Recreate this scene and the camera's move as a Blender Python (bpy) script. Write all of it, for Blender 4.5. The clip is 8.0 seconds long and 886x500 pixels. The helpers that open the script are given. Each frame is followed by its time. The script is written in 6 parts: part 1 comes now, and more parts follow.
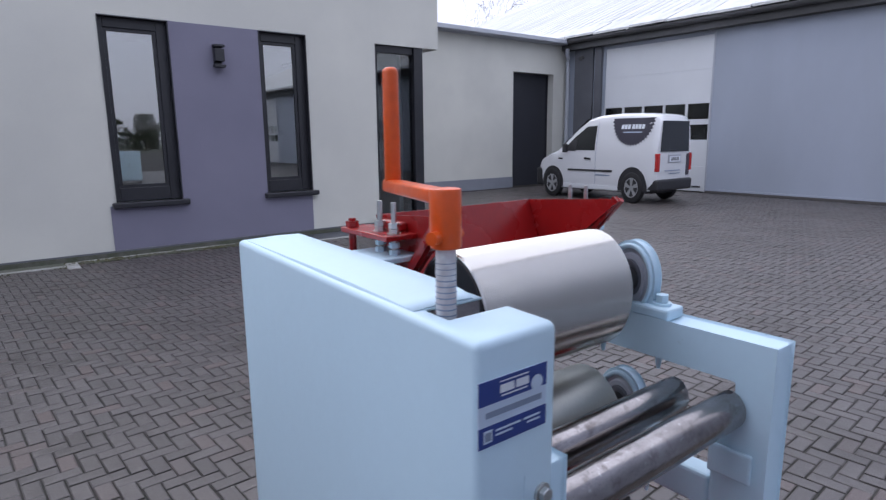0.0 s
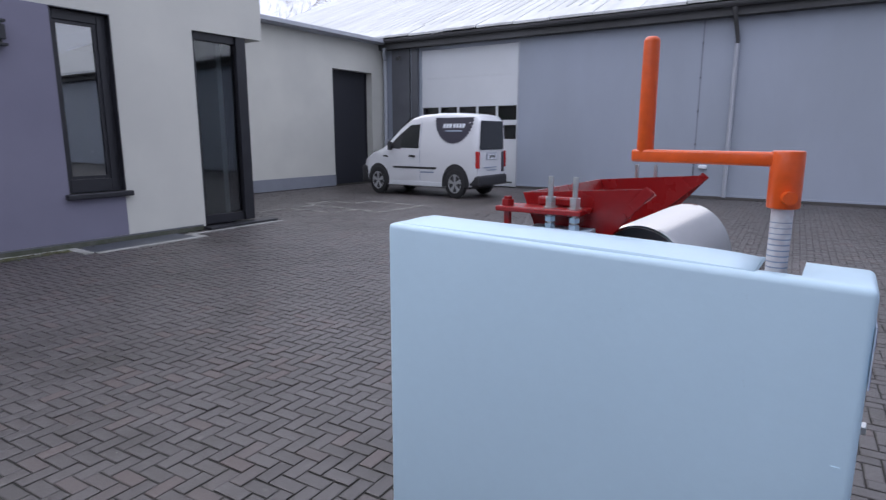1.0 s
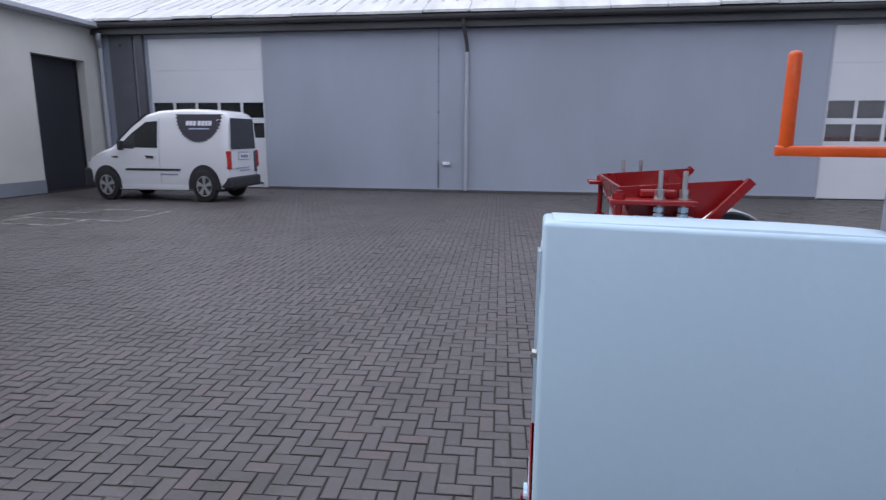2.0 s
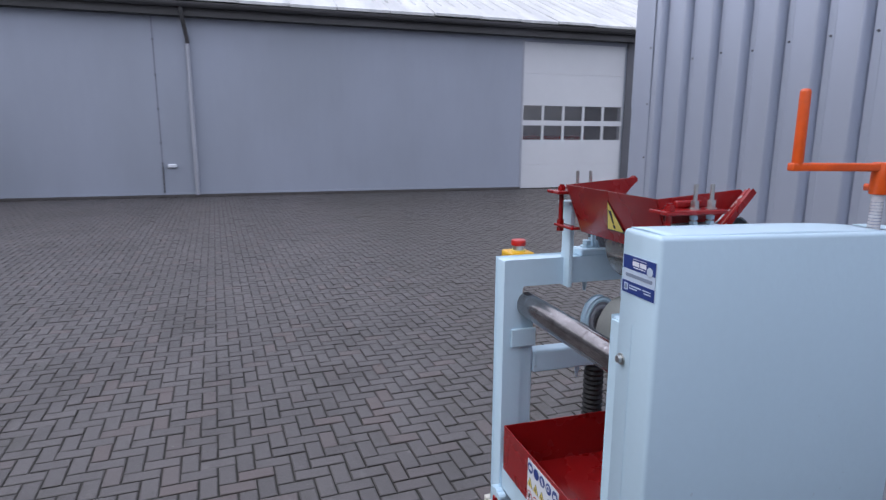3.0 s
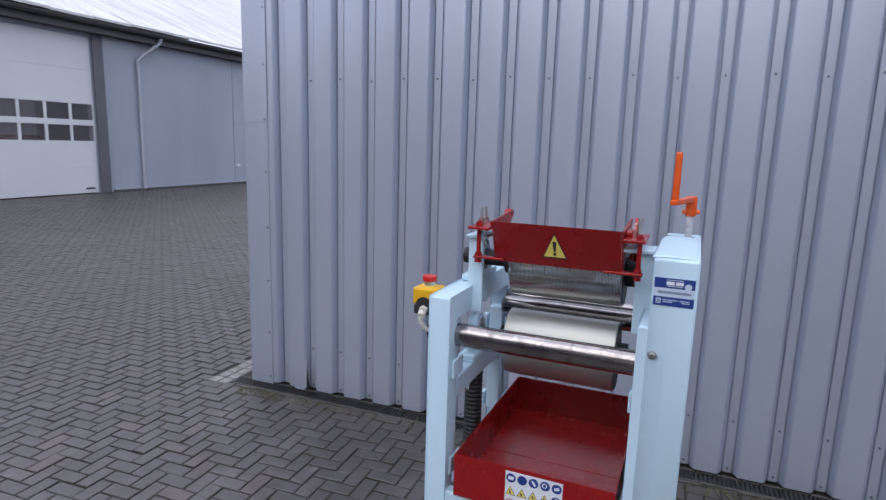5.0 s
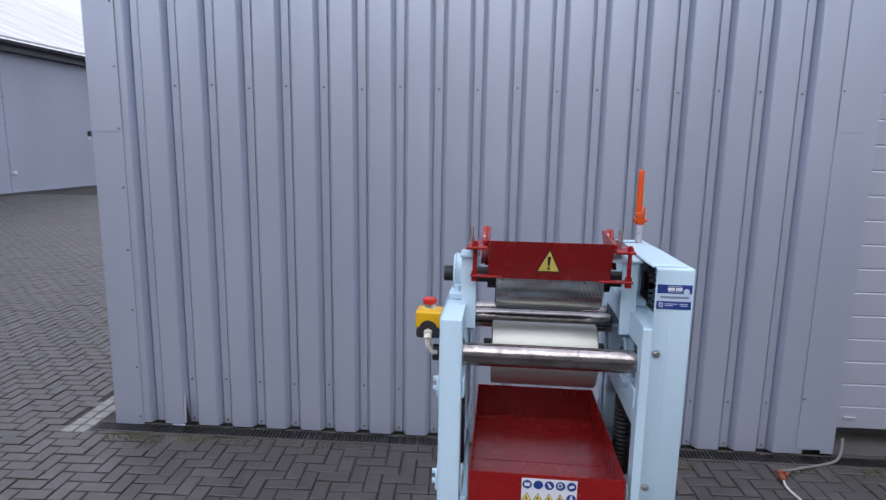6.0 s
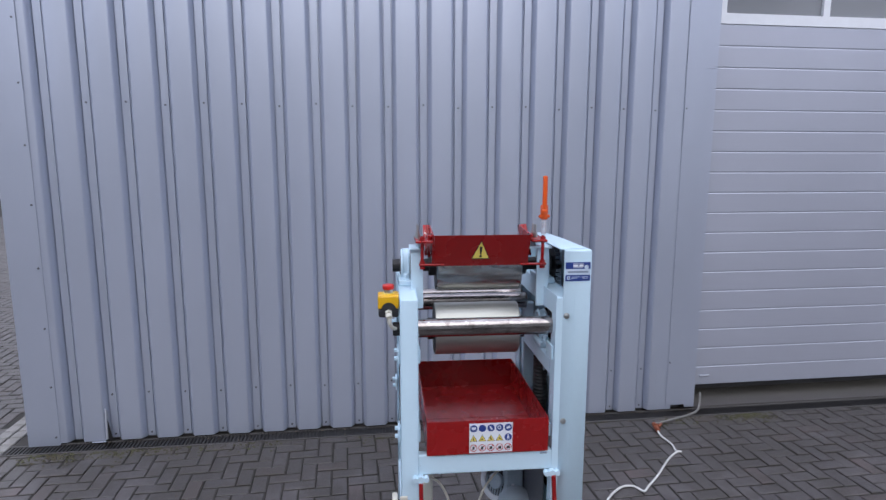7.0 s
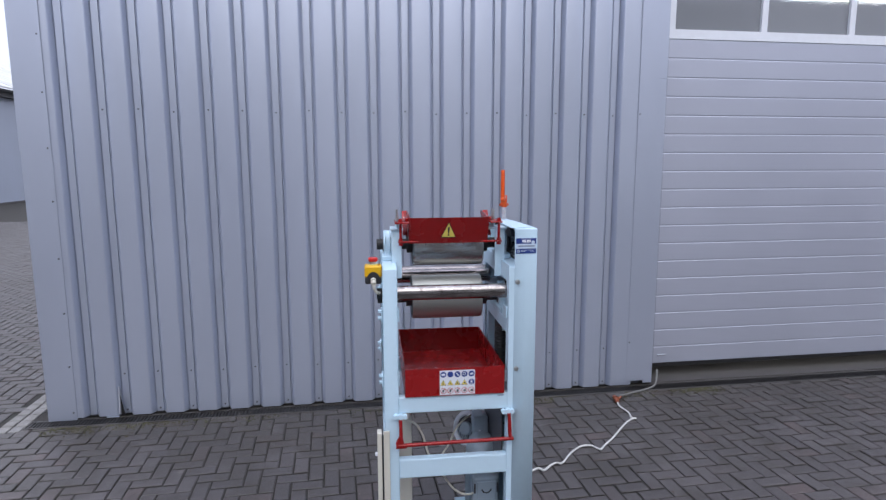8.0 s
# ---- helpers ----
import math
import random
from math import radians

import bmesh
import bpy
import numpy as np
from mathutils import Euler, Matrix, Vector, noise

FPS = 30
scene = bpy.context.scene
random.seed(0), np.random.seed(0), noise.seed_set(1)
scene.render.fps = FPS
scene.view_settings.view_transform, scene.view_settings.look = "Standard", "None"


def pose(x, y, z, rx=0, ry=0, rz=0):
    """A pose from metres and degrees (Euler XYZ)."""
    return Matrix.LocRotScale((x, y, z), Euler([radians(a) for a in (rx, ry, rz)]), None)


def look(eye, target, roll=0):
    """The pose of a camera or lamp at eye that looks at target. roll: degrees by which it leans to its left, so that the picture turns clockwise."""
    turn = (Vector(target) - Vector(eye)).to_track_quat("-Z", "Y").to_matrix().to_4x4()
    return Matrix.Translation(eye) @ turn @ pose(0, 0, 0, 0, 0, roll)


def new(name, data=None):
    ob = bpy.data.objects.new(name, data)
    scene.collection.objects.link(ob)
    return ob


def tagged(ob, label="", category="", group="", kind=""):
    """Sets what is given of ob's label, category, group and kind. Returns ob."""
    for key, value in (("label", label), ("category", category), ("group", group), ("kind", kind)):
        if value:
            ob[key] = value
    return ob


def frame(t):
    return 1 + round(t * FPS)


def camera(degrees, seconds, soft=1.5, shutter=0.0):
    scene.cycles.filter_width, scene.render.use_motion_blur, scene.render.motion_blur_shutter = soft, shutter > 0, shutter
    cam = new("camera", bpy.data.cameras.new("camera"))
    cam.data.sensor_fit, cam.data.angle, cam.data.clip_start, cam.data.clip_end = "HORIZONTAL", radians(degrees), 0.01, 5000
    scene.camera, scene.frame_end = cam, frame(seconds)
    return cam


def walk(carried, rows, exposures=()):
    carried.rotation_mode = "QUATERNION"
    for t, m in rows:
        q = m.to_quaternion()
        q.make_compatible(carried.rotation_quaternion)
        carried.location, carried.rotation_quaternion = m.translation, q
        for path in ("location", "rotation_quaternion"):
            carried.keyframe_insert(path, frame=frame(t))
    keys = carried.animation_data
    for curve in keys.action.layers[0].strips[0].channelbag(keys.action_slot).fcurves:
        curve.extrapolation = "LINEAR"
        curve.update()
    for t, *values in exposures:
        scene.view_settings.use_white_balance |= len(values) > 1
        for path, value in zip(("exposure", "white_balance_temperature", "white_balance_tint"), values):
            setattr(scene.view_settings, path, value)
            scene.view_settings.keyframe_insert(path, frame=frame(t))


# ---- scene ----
cam = camera(73.47, 8.0, 1.35, 0.15)
EXPOSURE = [(0.0, 0.26), (1.0, 0.14), (2.0, 0.08), (3.5, 0.11), (5.0, 0.11), (6.5, 0.17), (8.0, 0.24)]
PATH = [
    (0, (0.029, 0.159, 1.463), (1.233, 1.711, 1.090), -0.6),
    (0.5, (-0.122, 0.310, 1.437), (1.260, 1.706, 1.058), -0.5),
    (1, (-0.255, 0.486, 1.436), (1.375, 1.581, 1.056), 0.1),
    (1.5, (-0.365, 0.695, 1.446), (1.467, 1.402, 1.068), 0.2),
    (2, (-0.410, 0.938, 1.433), (1.530, 1.243, 1.052), 0.3),
    (2.2, (-0.404, 1.030, 1.441), (1.555, 1.162, 1.060), 0.2),
    (3.3, (-0.277, 1.552, 1.471), (1.504, 0.726, 1.090), 0.7),
    (3.5, (-0.220, 1.636, 1.482), (1.490, 0.670, 1.103), 1.0),
    (4, (-0.075, 1.851, 1.500), (1.406, 0.559, 1.128), 1.0),
    (4.5, (0.085, 1.995, 1.508), (1.229, 0.395, 1.149), 1.5),
    (5, (0.302, 2.084, 1.532), (1.075, 0.274, 1.179), 1.7),
    (5.2, (0.388, 2.116, 1.527), (1.064, 0.267, 1.176), 1.6),
    (6.3, (0.779, 2.235, 1.589), (0.821, 0.264, 1.255), 0.8),
    (6.5, (0.818, 2.287, 1.587), (0.793, 0.313, 1.266), 0.7),
    (7, (0.863, 2.508, 1.590), (0.666, 0.543, 1.277), 0.1),
    (7.5, (0.829, 2.724, 1.572), (0.596, 0.761, 1.264), -0.1),
    (8, (0.854, 2.910, 1.561), (0.618, 0.946, 1.266), -0.1),
]
walk(cam, [(t, look(eye, target, roll)) for t, eye, target, roll in PATH], EXPOSURE)

# ---- world, sun, exposure ----
world = bpy.data.worlds.new("overcast_sky")
world.use_nodes = True
scene.world = world
wn, wl = world.node_tree.nodes, world.node_tree.links
bg = wn["Background"]
sky = wn.new("ShaderNodeTexSky")
sky.sky_type = "NISHITA"
sky.sun_disc = False
sky.sun_elevation, sky.sun_rotation = radians(41), radians(359)
sky.air_density, sky.dust_density = 1.0, 3.0
cloud = wn.new("ShaderNodeMix")
cloud.data_type = "RGBA"
cloud.inputs[0].default_value = 0.86
tex = wn.new("ShaderNodeTexCoord")
sep = wn.new("ShaderNodeSeparateXYZ")
wl.new(tex.outputs["Generated"], sep.inputs[0])
dome = wn.new("ShaderNodeValToRGB")   # an overcast dome: dimmer at the horizon, bright overhead
dome.color_ramp.elements[0].position, dome.color_ramp.elements[1].position = 0.0, 0.9
dome.color_ramp.elements[0].color, dome.color_ramp.elements[1].color = (0.425, 0.445, 0.555, 1), (0.93, 0.97, 1.18, 1)
wl.new(sep.outputs[2], dome.inputs[0])
bright = wn.new("ShaderNodeVectorMath")
bright.operation = "SCALE"
bright.inputs["Scale"].default_value = 15.4
wl.new(dome.outputs[0], bright.inputs[0])
wl.new(bright.outputs[0], cloud.inputs[7])
wl.new(sky.outputs[0], cloud.inputs[6])
wl.new(cloud.outputs[2], bg.inputs[0])
bg.inputs[1].default_value = 0.12

sun = new("sun", bpy.data.lights.new("sun", "SUN"))
sun.data.energy, sun.data.angle, sun.data.color = 0.8, radians(50), (1.0, 0.985, 0.97)
sun.matrix_world = look((0, 0, 30), (0.3, -12, 30 - 10.5))


# ---- materials ----
def material(name, colour, rough=0.5, metal=0.0, vary=0.12, scale=3.0, fine=60.0, bump=0.1, second=None, coat=0.0, per_piece=0.0, stretch=(1, 1, 1), island=False):
    """A surface with large stains and fine grain at real size; second: the stain colour."""
    m = bpy.data.materials.new(name)
    m.use_nodes = True
    n, l = m.node_tree.nodes, m.node_tree.links
    b = n["Principled BSDF"]
    b.inputs["Metallic"].default_value = metal
    b.inputs["Coat Weight"].default_value = coat
    b.inputs["Coat Roughness"].default_value = 0.12
    geo = n.new("ShaderNodeNewGeometry")
    mp = n.new("ShaderNodeMapping")
    mp.inputs["Scale"].default_value = stretch
    l.new(geo.outputs["Position"], mp.inputs[0])
    big, small = n.new("ShaderNodeTexNoise"), n.new("ShaderNodeTexNoise")
    big.inputs["Scale"].default_value, big.inputs["Detail"].default_value = scale, 5
    small.inputs["Scale"].default_value, small.inputs["Detail"].default_value = fine, 3
    l.new(mp.outputs[0], big.inputs["Vector"])
    l.new(mp.outputs[0], small.inputs["Vector"])
    ramp = n.new("ShaderNodeValToRGB")
    ramp.color_ramp.elements[0].position, ramp.color_ramp.elements[1].position = 0.34, 0.68
    second = second or [c * (1 - vary * 1.6) for c in colour]
    ramp.color_ramp.elements[0].color = (*second, 1)
    ramp.color_ramp.elements[1].color = (*colour, 1)
    l.new(big.outputs["Fac"], ramp.inputs[0])
    hsv = n.new("ShaderNodeHueSaturation")
    mr = n.new("ShaderNodeMapRange")
    mr.inputs["To Min"].default_value, mr.inputs["To Max"].default_value = 1 - vary, 1 + vary
    l.new(small.outputs["Fac"], mr.inputs["Value"])
    value = mr.outputs[0]
    if per_piece:
        pick = geo.outputs["Random Per Island"] if island else n.new("ShaderNodeObjectInfo").outputs["Random"]
        pr = n.new("ShaderNodeMapRange")
        pr.inputs["To Min"].default_value, pr.inputs["To Max"].default_value = 1 - per_piece, 1 + per_piece
        l.new(pick, pr.inputs["Value"])
        mul = n.new("ShaderNodeMath")
        mul.operation = "MULTIPLY"
        l.new(value, mul.inputs[0])
        l.new(pr.outputs[0], mul.inputs[1])
        value = mul.outputs[0]
    l.new(value, hsv.inputs["Value"])
    l.new(ramp.outputs[0], hsv.inputs["Color"])
    l.new(hsv.outputs[0], b.inputs["Base Color"])
    rr = n.new("ShaderNodeMapRange")
    rr.inputs["To Min"].default_value, rr.inputs["To Max"].default_value = max(0.02, rough * 0.8), min(1, rough * 1.2)
    l.new(big.outputs["Fac"], rr.inputs["Value"])
    l.new(rr.outputs[0], b.inputs["Roughness"])
    if bump:
        bp = n.new("ShaderNodeBump")
        bp.inputs["Strength"].default_value, bp.inputs["Distance"].default_value = bump, 0.004
        l.new(small.outputs["Fac"], bp.inputs["Height"])
        l.new(bp.outputs[0], b.inputs["Normal"])
    return m


def glass(name, tint=(0.9, 0.95, 0.97), ior=2.5, clear=1.0, rough=0.01):
    m = bpy.data.materials.new(name)
    m.use_nodes = True
    b = m.node_tree.nodes["Principled BSDF"]
    b.inputs["Base Color"].default_value = (*tint, 1)
    b.inputs["Transmission Weight"].default_value = clear
    b.inputs["Roughness"].default_value = rough
    b.inputs["IOR"].default_value = ior
    return m


BLUE = material("pale_blue_enamel", (0.535, 0.707, 0.813), 0.46, vary=0.02, scale=5, fine=70, bump=0.08, coat=0.02)
ORANGE = material("orange_paint", (0.74, 0.095, 0.007), 0.34, vary=0.08, scale=30, fine=120, bump=0.15, coat=0.2)
RED = material("red_paint", (0.275, 0.007, 0.008), 0.27, vary=0.07, scale=12, fine=120, bump=0.06)
PIPE = material("raw_steel_pipe", (0.24, 0.222, 0.218), 0.18, 1.0, 0.15, 40, 300, 0.05, second=(0.38, 0.355, 0.35), stretch=(0.4, 1.2, 1.2))
ROLL = material("turned_steel", (0.55, 0.535, 0.505), 0.19, 1.0, 0.025, 5, 260, 0.0, second=(0.53, 0.51, 0.485), stretch=(1, 0.6, 0.6))
ROLL2 = material("dull_steel", (0.39, 0.40, 0.372), 0.36, 0.6, 0.05, 6, 200, 0.04)
ZINC = material("zinc_plated_steel", (0.62, 0.63, 0.62), 0.35, 1.0, 0.1, 40, 300, 0.1)
SCREW = material("dark_screw_head", (0.16, 0.165, 0.19), 0.45, 0.6, 0.1, 40, 300, 0.05)
BLACK = material("black_rubber", (0.012, 0.012, 0.013), 0.55, vary=0.2, scale=20, fine=150)
PLASTIC = material("black_plastic", (0.03, 0.03, 0.034), 0.45, vary=0.15, scale=9, fine=100)
WHITEPAINT = material("white_paint_on_thread", (0.66, 0.68, 0.70), 0.45, vary=0.1, scale=70, fine=200, second=(0.45, 0.40, 0.42))
YELLOW = material("yellow_plastic", (0.75, 0.42, 0.01), 0.35, vary=0.05, scale=20, fine=200, bump=0.02)
STOPRED = material("red_plastic", (0.55, 0.02, 0.015), 0.3, vary=0.05, scale=20, fine=200, bump=0.02)
SIGNYELLOW = material("sign_yellow", (0.80, 0.65, 0.14), 0.4, vary=0.03, scale=20, fine=200, bump=0)
SIGNBLUE = material("label_blue", (0.018, 0.045, 0.22), 0.35, vary=0.04, scale=20, fine=200, bump=0)
SIGNWHITE = material("label_white", (0.72, 0.75, 0.80), 0.4, vary=0.03, scale=20, fine=200, bump=0)
LABELPALE = material("label_pale_blue", (0.52, 0.62, 0.74), 0.4, vary=0.03, scale=20, fine=200, bump=0)
INK = material("label_ink", (0.03, 0.03, 0.035), 0.5, vary=0.05, scale=20, fine=200, bump=0)
INKGREY = material("label_grey_ink", (0.22, 0.27, 0.36), 0.5, vary=0.05, scale=20, fine=200, bump=0)
INKRED = material("label_red", (0.5, 0.05, 0.04), 0.5, vary=0.05, scale=20, fine=200, bump=0)
CREAM = material("cream_enamel", (0.62, 0.60, 0.52), 0.4, vary=0.04, scale=10, fine=150, bump=0.04)
MOTOR = material("grey_blue_cast_iron", (0.36, 0.44, 0.51), 0.5, 0.1, 0.08, 14, 150, 0.15)
CABLE = material("white_cable", (0.66, 0.66, 0.64), 0.5, vary=0.08, scale=20, fine=200)
CABLEGREY = material("grey_cable", (0.17, 0.168, 0.16), 0.5, vary=0.1, scale=20, fine=200)
PLUG = material("orange_rubber_plug", (0.25, 0.07, 0.032), 0.5, vary=0.15, scale=50, fine=200)
SHED = material("grey_blue_sheet_steel", (0.465, 0.507, 0.605), 0.32, 0.5, 0.015, 1.2, 9, 0.06, second=(0.42, 0.46, 0.55), coat=0.0, stretch=(1, 1, 0.35))
DOORGREY = material("silver_grey_door", (0.445, 0.468, 0.545), 0.42, 0.4, 0.03, 1.5, 160, 0.06, coat=0.1)
PLASTER = material("pale_grey_render", (0.56, 0.56, 0.515), 0.85, vary=0.05, scale=0.9, fine=130, bump=0.35, second=(0.495, 0.497, 0.462))
PURPLE = material("violet_grey_render", (0.185, 0.180, 0.240), 0.85, vary=0.06, scale=1.1, fine=130, bump=0.35, second=(0.160, 0.156, 0.214))
PLINTH = material("plinth_render", (0.22, 0.235, 0.275), 0.85, vary=0.08, scale=2, fine=130, bump=0.4)
FRAME = material("anthracite_aluminium", (0.022, 0.023, 0.029), 0.42, 0.2, 0.1, 6, 200, 0.04)
DARKDOOR = material("anthracite_door_leaf", (0.022, 0.024, 0.032), 0.45, 0.0, 0.1, 2, 100, 0.05)
GLASS = glass("window_glass")
ENTRYGLASS = glass("entrance_glass", (0.55, 0.62, 0.66), 1.75)
CLEARGLASS = glass("clear_gate_glass", (0.6, 0.64, 0.66), 1.5)
GATEGLASS = glass("gate_glass", (0.80, 0.80, 0.84), 1.55, 0.94)
MILKY = glass("milky_acrylic_pane", (0.27, 0.285, 0.31), 1.45, 0.28, 0.06)
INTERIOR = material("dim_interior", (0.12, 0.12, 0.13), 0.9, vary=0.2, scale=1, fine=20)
HALL = material("hall_sandwich_panel", (0.336, 0.372, 0.443), 0.42, 0.0, 0.02, 0.5, 5, 0.12, second=(0.295, 0.327, 0.38), stretch=(1, 1, 0.4))
wave, soft_bump = HALL.node_tree.nodes.new("ShaderNodeTexWave"), HALL.node_tree.nodes.new("ShaderNodeBump")   # fine upright ribs of the panels
wave.bands_direction, wave.inputs["Scale"].default_value = "Y", 1.57
soft_bump.inputs["Strength"].default_value, soft_bump.inputs["Distance"].default_value = 0.10, 0.004
HALL.node_tree.links.new(HALL.node_tree.nodes.new("ShaderNodeNewGeometry").outputs["Position"], wave.inputs["Vector"])
HALL.node_tree.links.new(wave.outputs["Fac"], soft_bump.inputs["Height"])
HALL.node_tree.links.new(HALL.node_tree.nodes["Principled BSDF"].inputs["Normal"].links[0].from_socket, soft_bump.inputs["Normal"])
HALL.node_tree.links.new(soft_bump.outputs[0], HALL.node_tree.nodes["Principled BSDF"].inputs["Normal"])
GATEWHITE = material("white_gate_panel", (0.635, 0.655, 0.675), 0.45, vary=0.03, scale=1.2, fine=100, bump=0.05)
PILLAR = material("dark_grey_pillar", (0.115, 0.12, 0.135), 0.6, vary=0.12, scale=2, fine=80)
GUTTER = material("weathered_gutter", (0.10, 0.10, 0.105), 0.6, 0.1, 0.2, 1.5, 60, 0.1, second=(0.06, 0.06, 0.06), stretch=(1, 0.3, 1))
PIPEGREY = material("grey_downpipe", (0.40, 0.42, 0.47), 0.45, 0.1, 0.06, 3, 100)
ROOF = material("pale_translucent_roofing", (0.60, 0.61, 0.61), 0.6, vary=0.14, scale=1.0, fine=24, bump=0.3, second=(0.44, 0.45, 0.45), stretch=(0.15, 2.6, 1))


def flecks(m, layers):
    """Stains, scuffs and specks over a material: noise scale, detail, start, full, colour, amount."""
    n, l = m.node_tree.nodes, m.node_tree.links
    b = n["Principled BSDF"]
    base = b.inputs["Base Color"].links[0].from_socket
    geo = n.new("ShaderNodeNewGeometry")
    for scale, detail, lo, hi, colour, amount in layers:
        noise = n.new("ShaderNodeTexNoise")
        noise.inputs["Scale"].default_value, noise.inputs["Detail"].default_value, noise.inputs["Roughness"].default_value = scale, detail, 0.62
        shift = n.new("ShaderNodeVectorMath")
        shift.inputs[1].default_value = (scale * 3.1, scale, 0)
        l.new(geo.outputs["Position"], shift.inputs[0])
        l.new(shift.outputs[0], noise.inputs["Vector"])
        fac = n.new("ShaderNodeMapRange")
        fac.inputs["From Min"].default_value, fac.inputs["From Max"].default_value, fac.inputs["To Max"].default_value = lo, hi, amount
        l.new(noise.outputs["Fac"], fac.inputs["Value"])
        mix = n.new("ShaderNodeMix")
        mix.data_type = "RGBA"
        mix.inputs[7].default_value = (*colour, 1)
        l.new(fac.outputs[0], mix.inputs[0])
        l.new(base, mix.inputs[6])
        base = mix.outputs[2]
    l.new(base, b.inputs["Base Color"])
    return m


def paver_material(name, island):
    """Grey concrete paving: piece by piece tone, brown and mossy stains, pale scuffs, fine grain."""
    m = material(name, (0.076, 0.0675, 0.066), 0.43, vary=0.2, scale=0.7, fine=170, bump=0.6, second=(0.062, 0.054, 0.052), per_piece=0.16, island=island)
    m.node_tree.nodes["Principled BSDF"].inputs["Specular IOR Level"].default_value = 0.7
    m = flecks(m, ((0.8, 6, 0.50, 0.62, (0.044, 0.038, 0.036), 0.6), (1.7, 7, 0.53, 0.66, (0.036, 0.030, 0.027), 0.8), (3.1, 6, 0.58, 0.70, (0.042, 0.038, 0.031), 0.75), (16, 5, 0.57, 0.68, (0.045, 0.037, 0.033), 0.65), (9, 8, 0.62, 0.74, (0.17, 0.155, 0.145), 0.65), (60, 2, 0.70, 0.75, (0.25, 0.24, 0.22), 0.55)))
    # a few pavers of a redder batch
    n, l = m.node_tree.nodes, m.node_tree.links
    b = n["Principled BSDF"]
    base = b.inputs["Base Color"].links[0].from_socket
    pick = n.new("ShaderNodeNewGeometry").outputs["Random Per Island"] if island else n.new("ShaderNodeObjectInfo").outputs["Random"]
    stir, tail, chosen = n.new("ShaderNodeMath"), n.new("ShaderNodeMath"), n.new("ShaderNodeMapRange")
    stir.operation, stir.inputs[1].default_value = "MULTIPLY", 17.3
    tail.operation = "FRACT"
    chosen.inputs["From Min"].default_value, chosen.inputs["From Max"].default_value, chosen.inputs["To Max"].default_value = 0.86, 0.96, 0.6
    tint = n.new("ShaderNodeMix")
    tint.data_type = "RGBA"
    tint.inputs[7].default_value = (0.094, 0.066, 0.060, 1)
    l.new(pick, stir.inputs[0])
    l.new(stir.outputs[0], tail.inputs[0])
    l.new(tail.outputs[0], chosen.inputs["Value"])
    l.new(chosen.outputs[0], tint.inputs[0])
    l.new(base, tint.inputs[6])
    l.new(tint.outputs[2], b.inputs["Base Color"])
    # mud and moss that rain washes towards the drain, in ragged patches
    n, l = m.node_tree.nodes, m.node_tree.links
    b = n["Principled BSDF"]
    base = b.inputs["Base Color"].links[0].from_socket
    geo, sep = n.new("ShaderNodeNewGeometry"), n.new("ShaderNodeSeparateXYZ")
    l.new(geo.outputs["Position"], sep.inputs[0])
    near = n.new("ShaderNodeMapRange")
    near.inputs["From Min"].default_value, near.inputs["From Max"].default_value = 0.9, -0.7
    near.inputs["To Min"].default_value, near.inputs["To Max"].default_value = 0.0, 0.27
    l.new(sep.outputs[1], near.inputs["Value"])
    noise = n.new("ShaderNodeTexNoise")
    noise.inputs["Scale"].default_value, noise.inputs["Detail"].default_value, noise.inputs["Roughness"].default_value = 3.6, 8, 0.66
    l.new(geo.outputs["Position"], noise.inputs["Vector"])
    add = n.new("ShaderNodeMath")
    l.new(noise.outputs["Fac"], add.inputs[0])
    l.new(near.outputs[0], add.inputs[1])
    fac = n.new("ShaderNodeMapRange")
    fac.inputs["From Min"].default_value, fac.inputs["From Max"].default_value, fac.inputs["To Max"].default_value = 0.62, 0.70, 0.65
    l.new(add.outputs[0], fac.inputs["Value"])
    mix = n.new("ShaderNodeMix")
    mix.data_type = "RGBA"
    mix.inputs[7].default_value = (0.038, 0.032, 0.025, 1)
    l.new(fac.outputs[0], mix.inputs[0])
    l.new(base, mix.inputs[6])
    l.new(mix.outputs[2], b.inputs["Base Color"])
    return m


flecks(PIPE, ((320, 3, 0.58, 0.70, (0.16, 0.14, 0.135), 0.6), (45, 8, 0.54, 0.70, (0.13, 0.11, 0.105), 0.75), (85, 5, 0.63, 0.70, (0.55, 0.53, 0.52), 0.7)))
flecks(BLUE, ((30, 8, 0.70, 0.74, (0.40, 0.50, 0.56), 0.5), (9, 8, 0.68, 0.76, (0.60, 0.75, 0.84), 0.5)))
flecks(RED, ((26, 8, 0.60, 0.76, (0.27, 0.008, 0.008), 0.35), (90, 4, 0.74, 0.78, (0.45, 0.10, 0.08), 0.4)))
flecks(ORANGE, ((60, 6, 0.66, 0.74, (0.42, 0.06, 0.01), 0.6),))
REDWORN = flecks(material("chipped_red_paint", (0.35, 0.008, 0.009), 0.42, vary=0.07, scale=12, fine=120, bump=0.08), ((70, 6, 0.57, 0.60, (0.55, 0.52, 0.50), 0.95), (25, 5, 0.60, 0.66, (0.10, 0.02, 0.02), 0.7)))
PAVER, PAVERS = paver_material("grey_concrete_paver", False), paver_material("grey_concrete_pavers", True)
SOIL = material("joint_sand_and_dirt", (0.040, 0.035, 0.032), 0.95, vary=0.35, scale=4, fine=90, bump=0.6, second=(0.016, 0.017, 0.013))
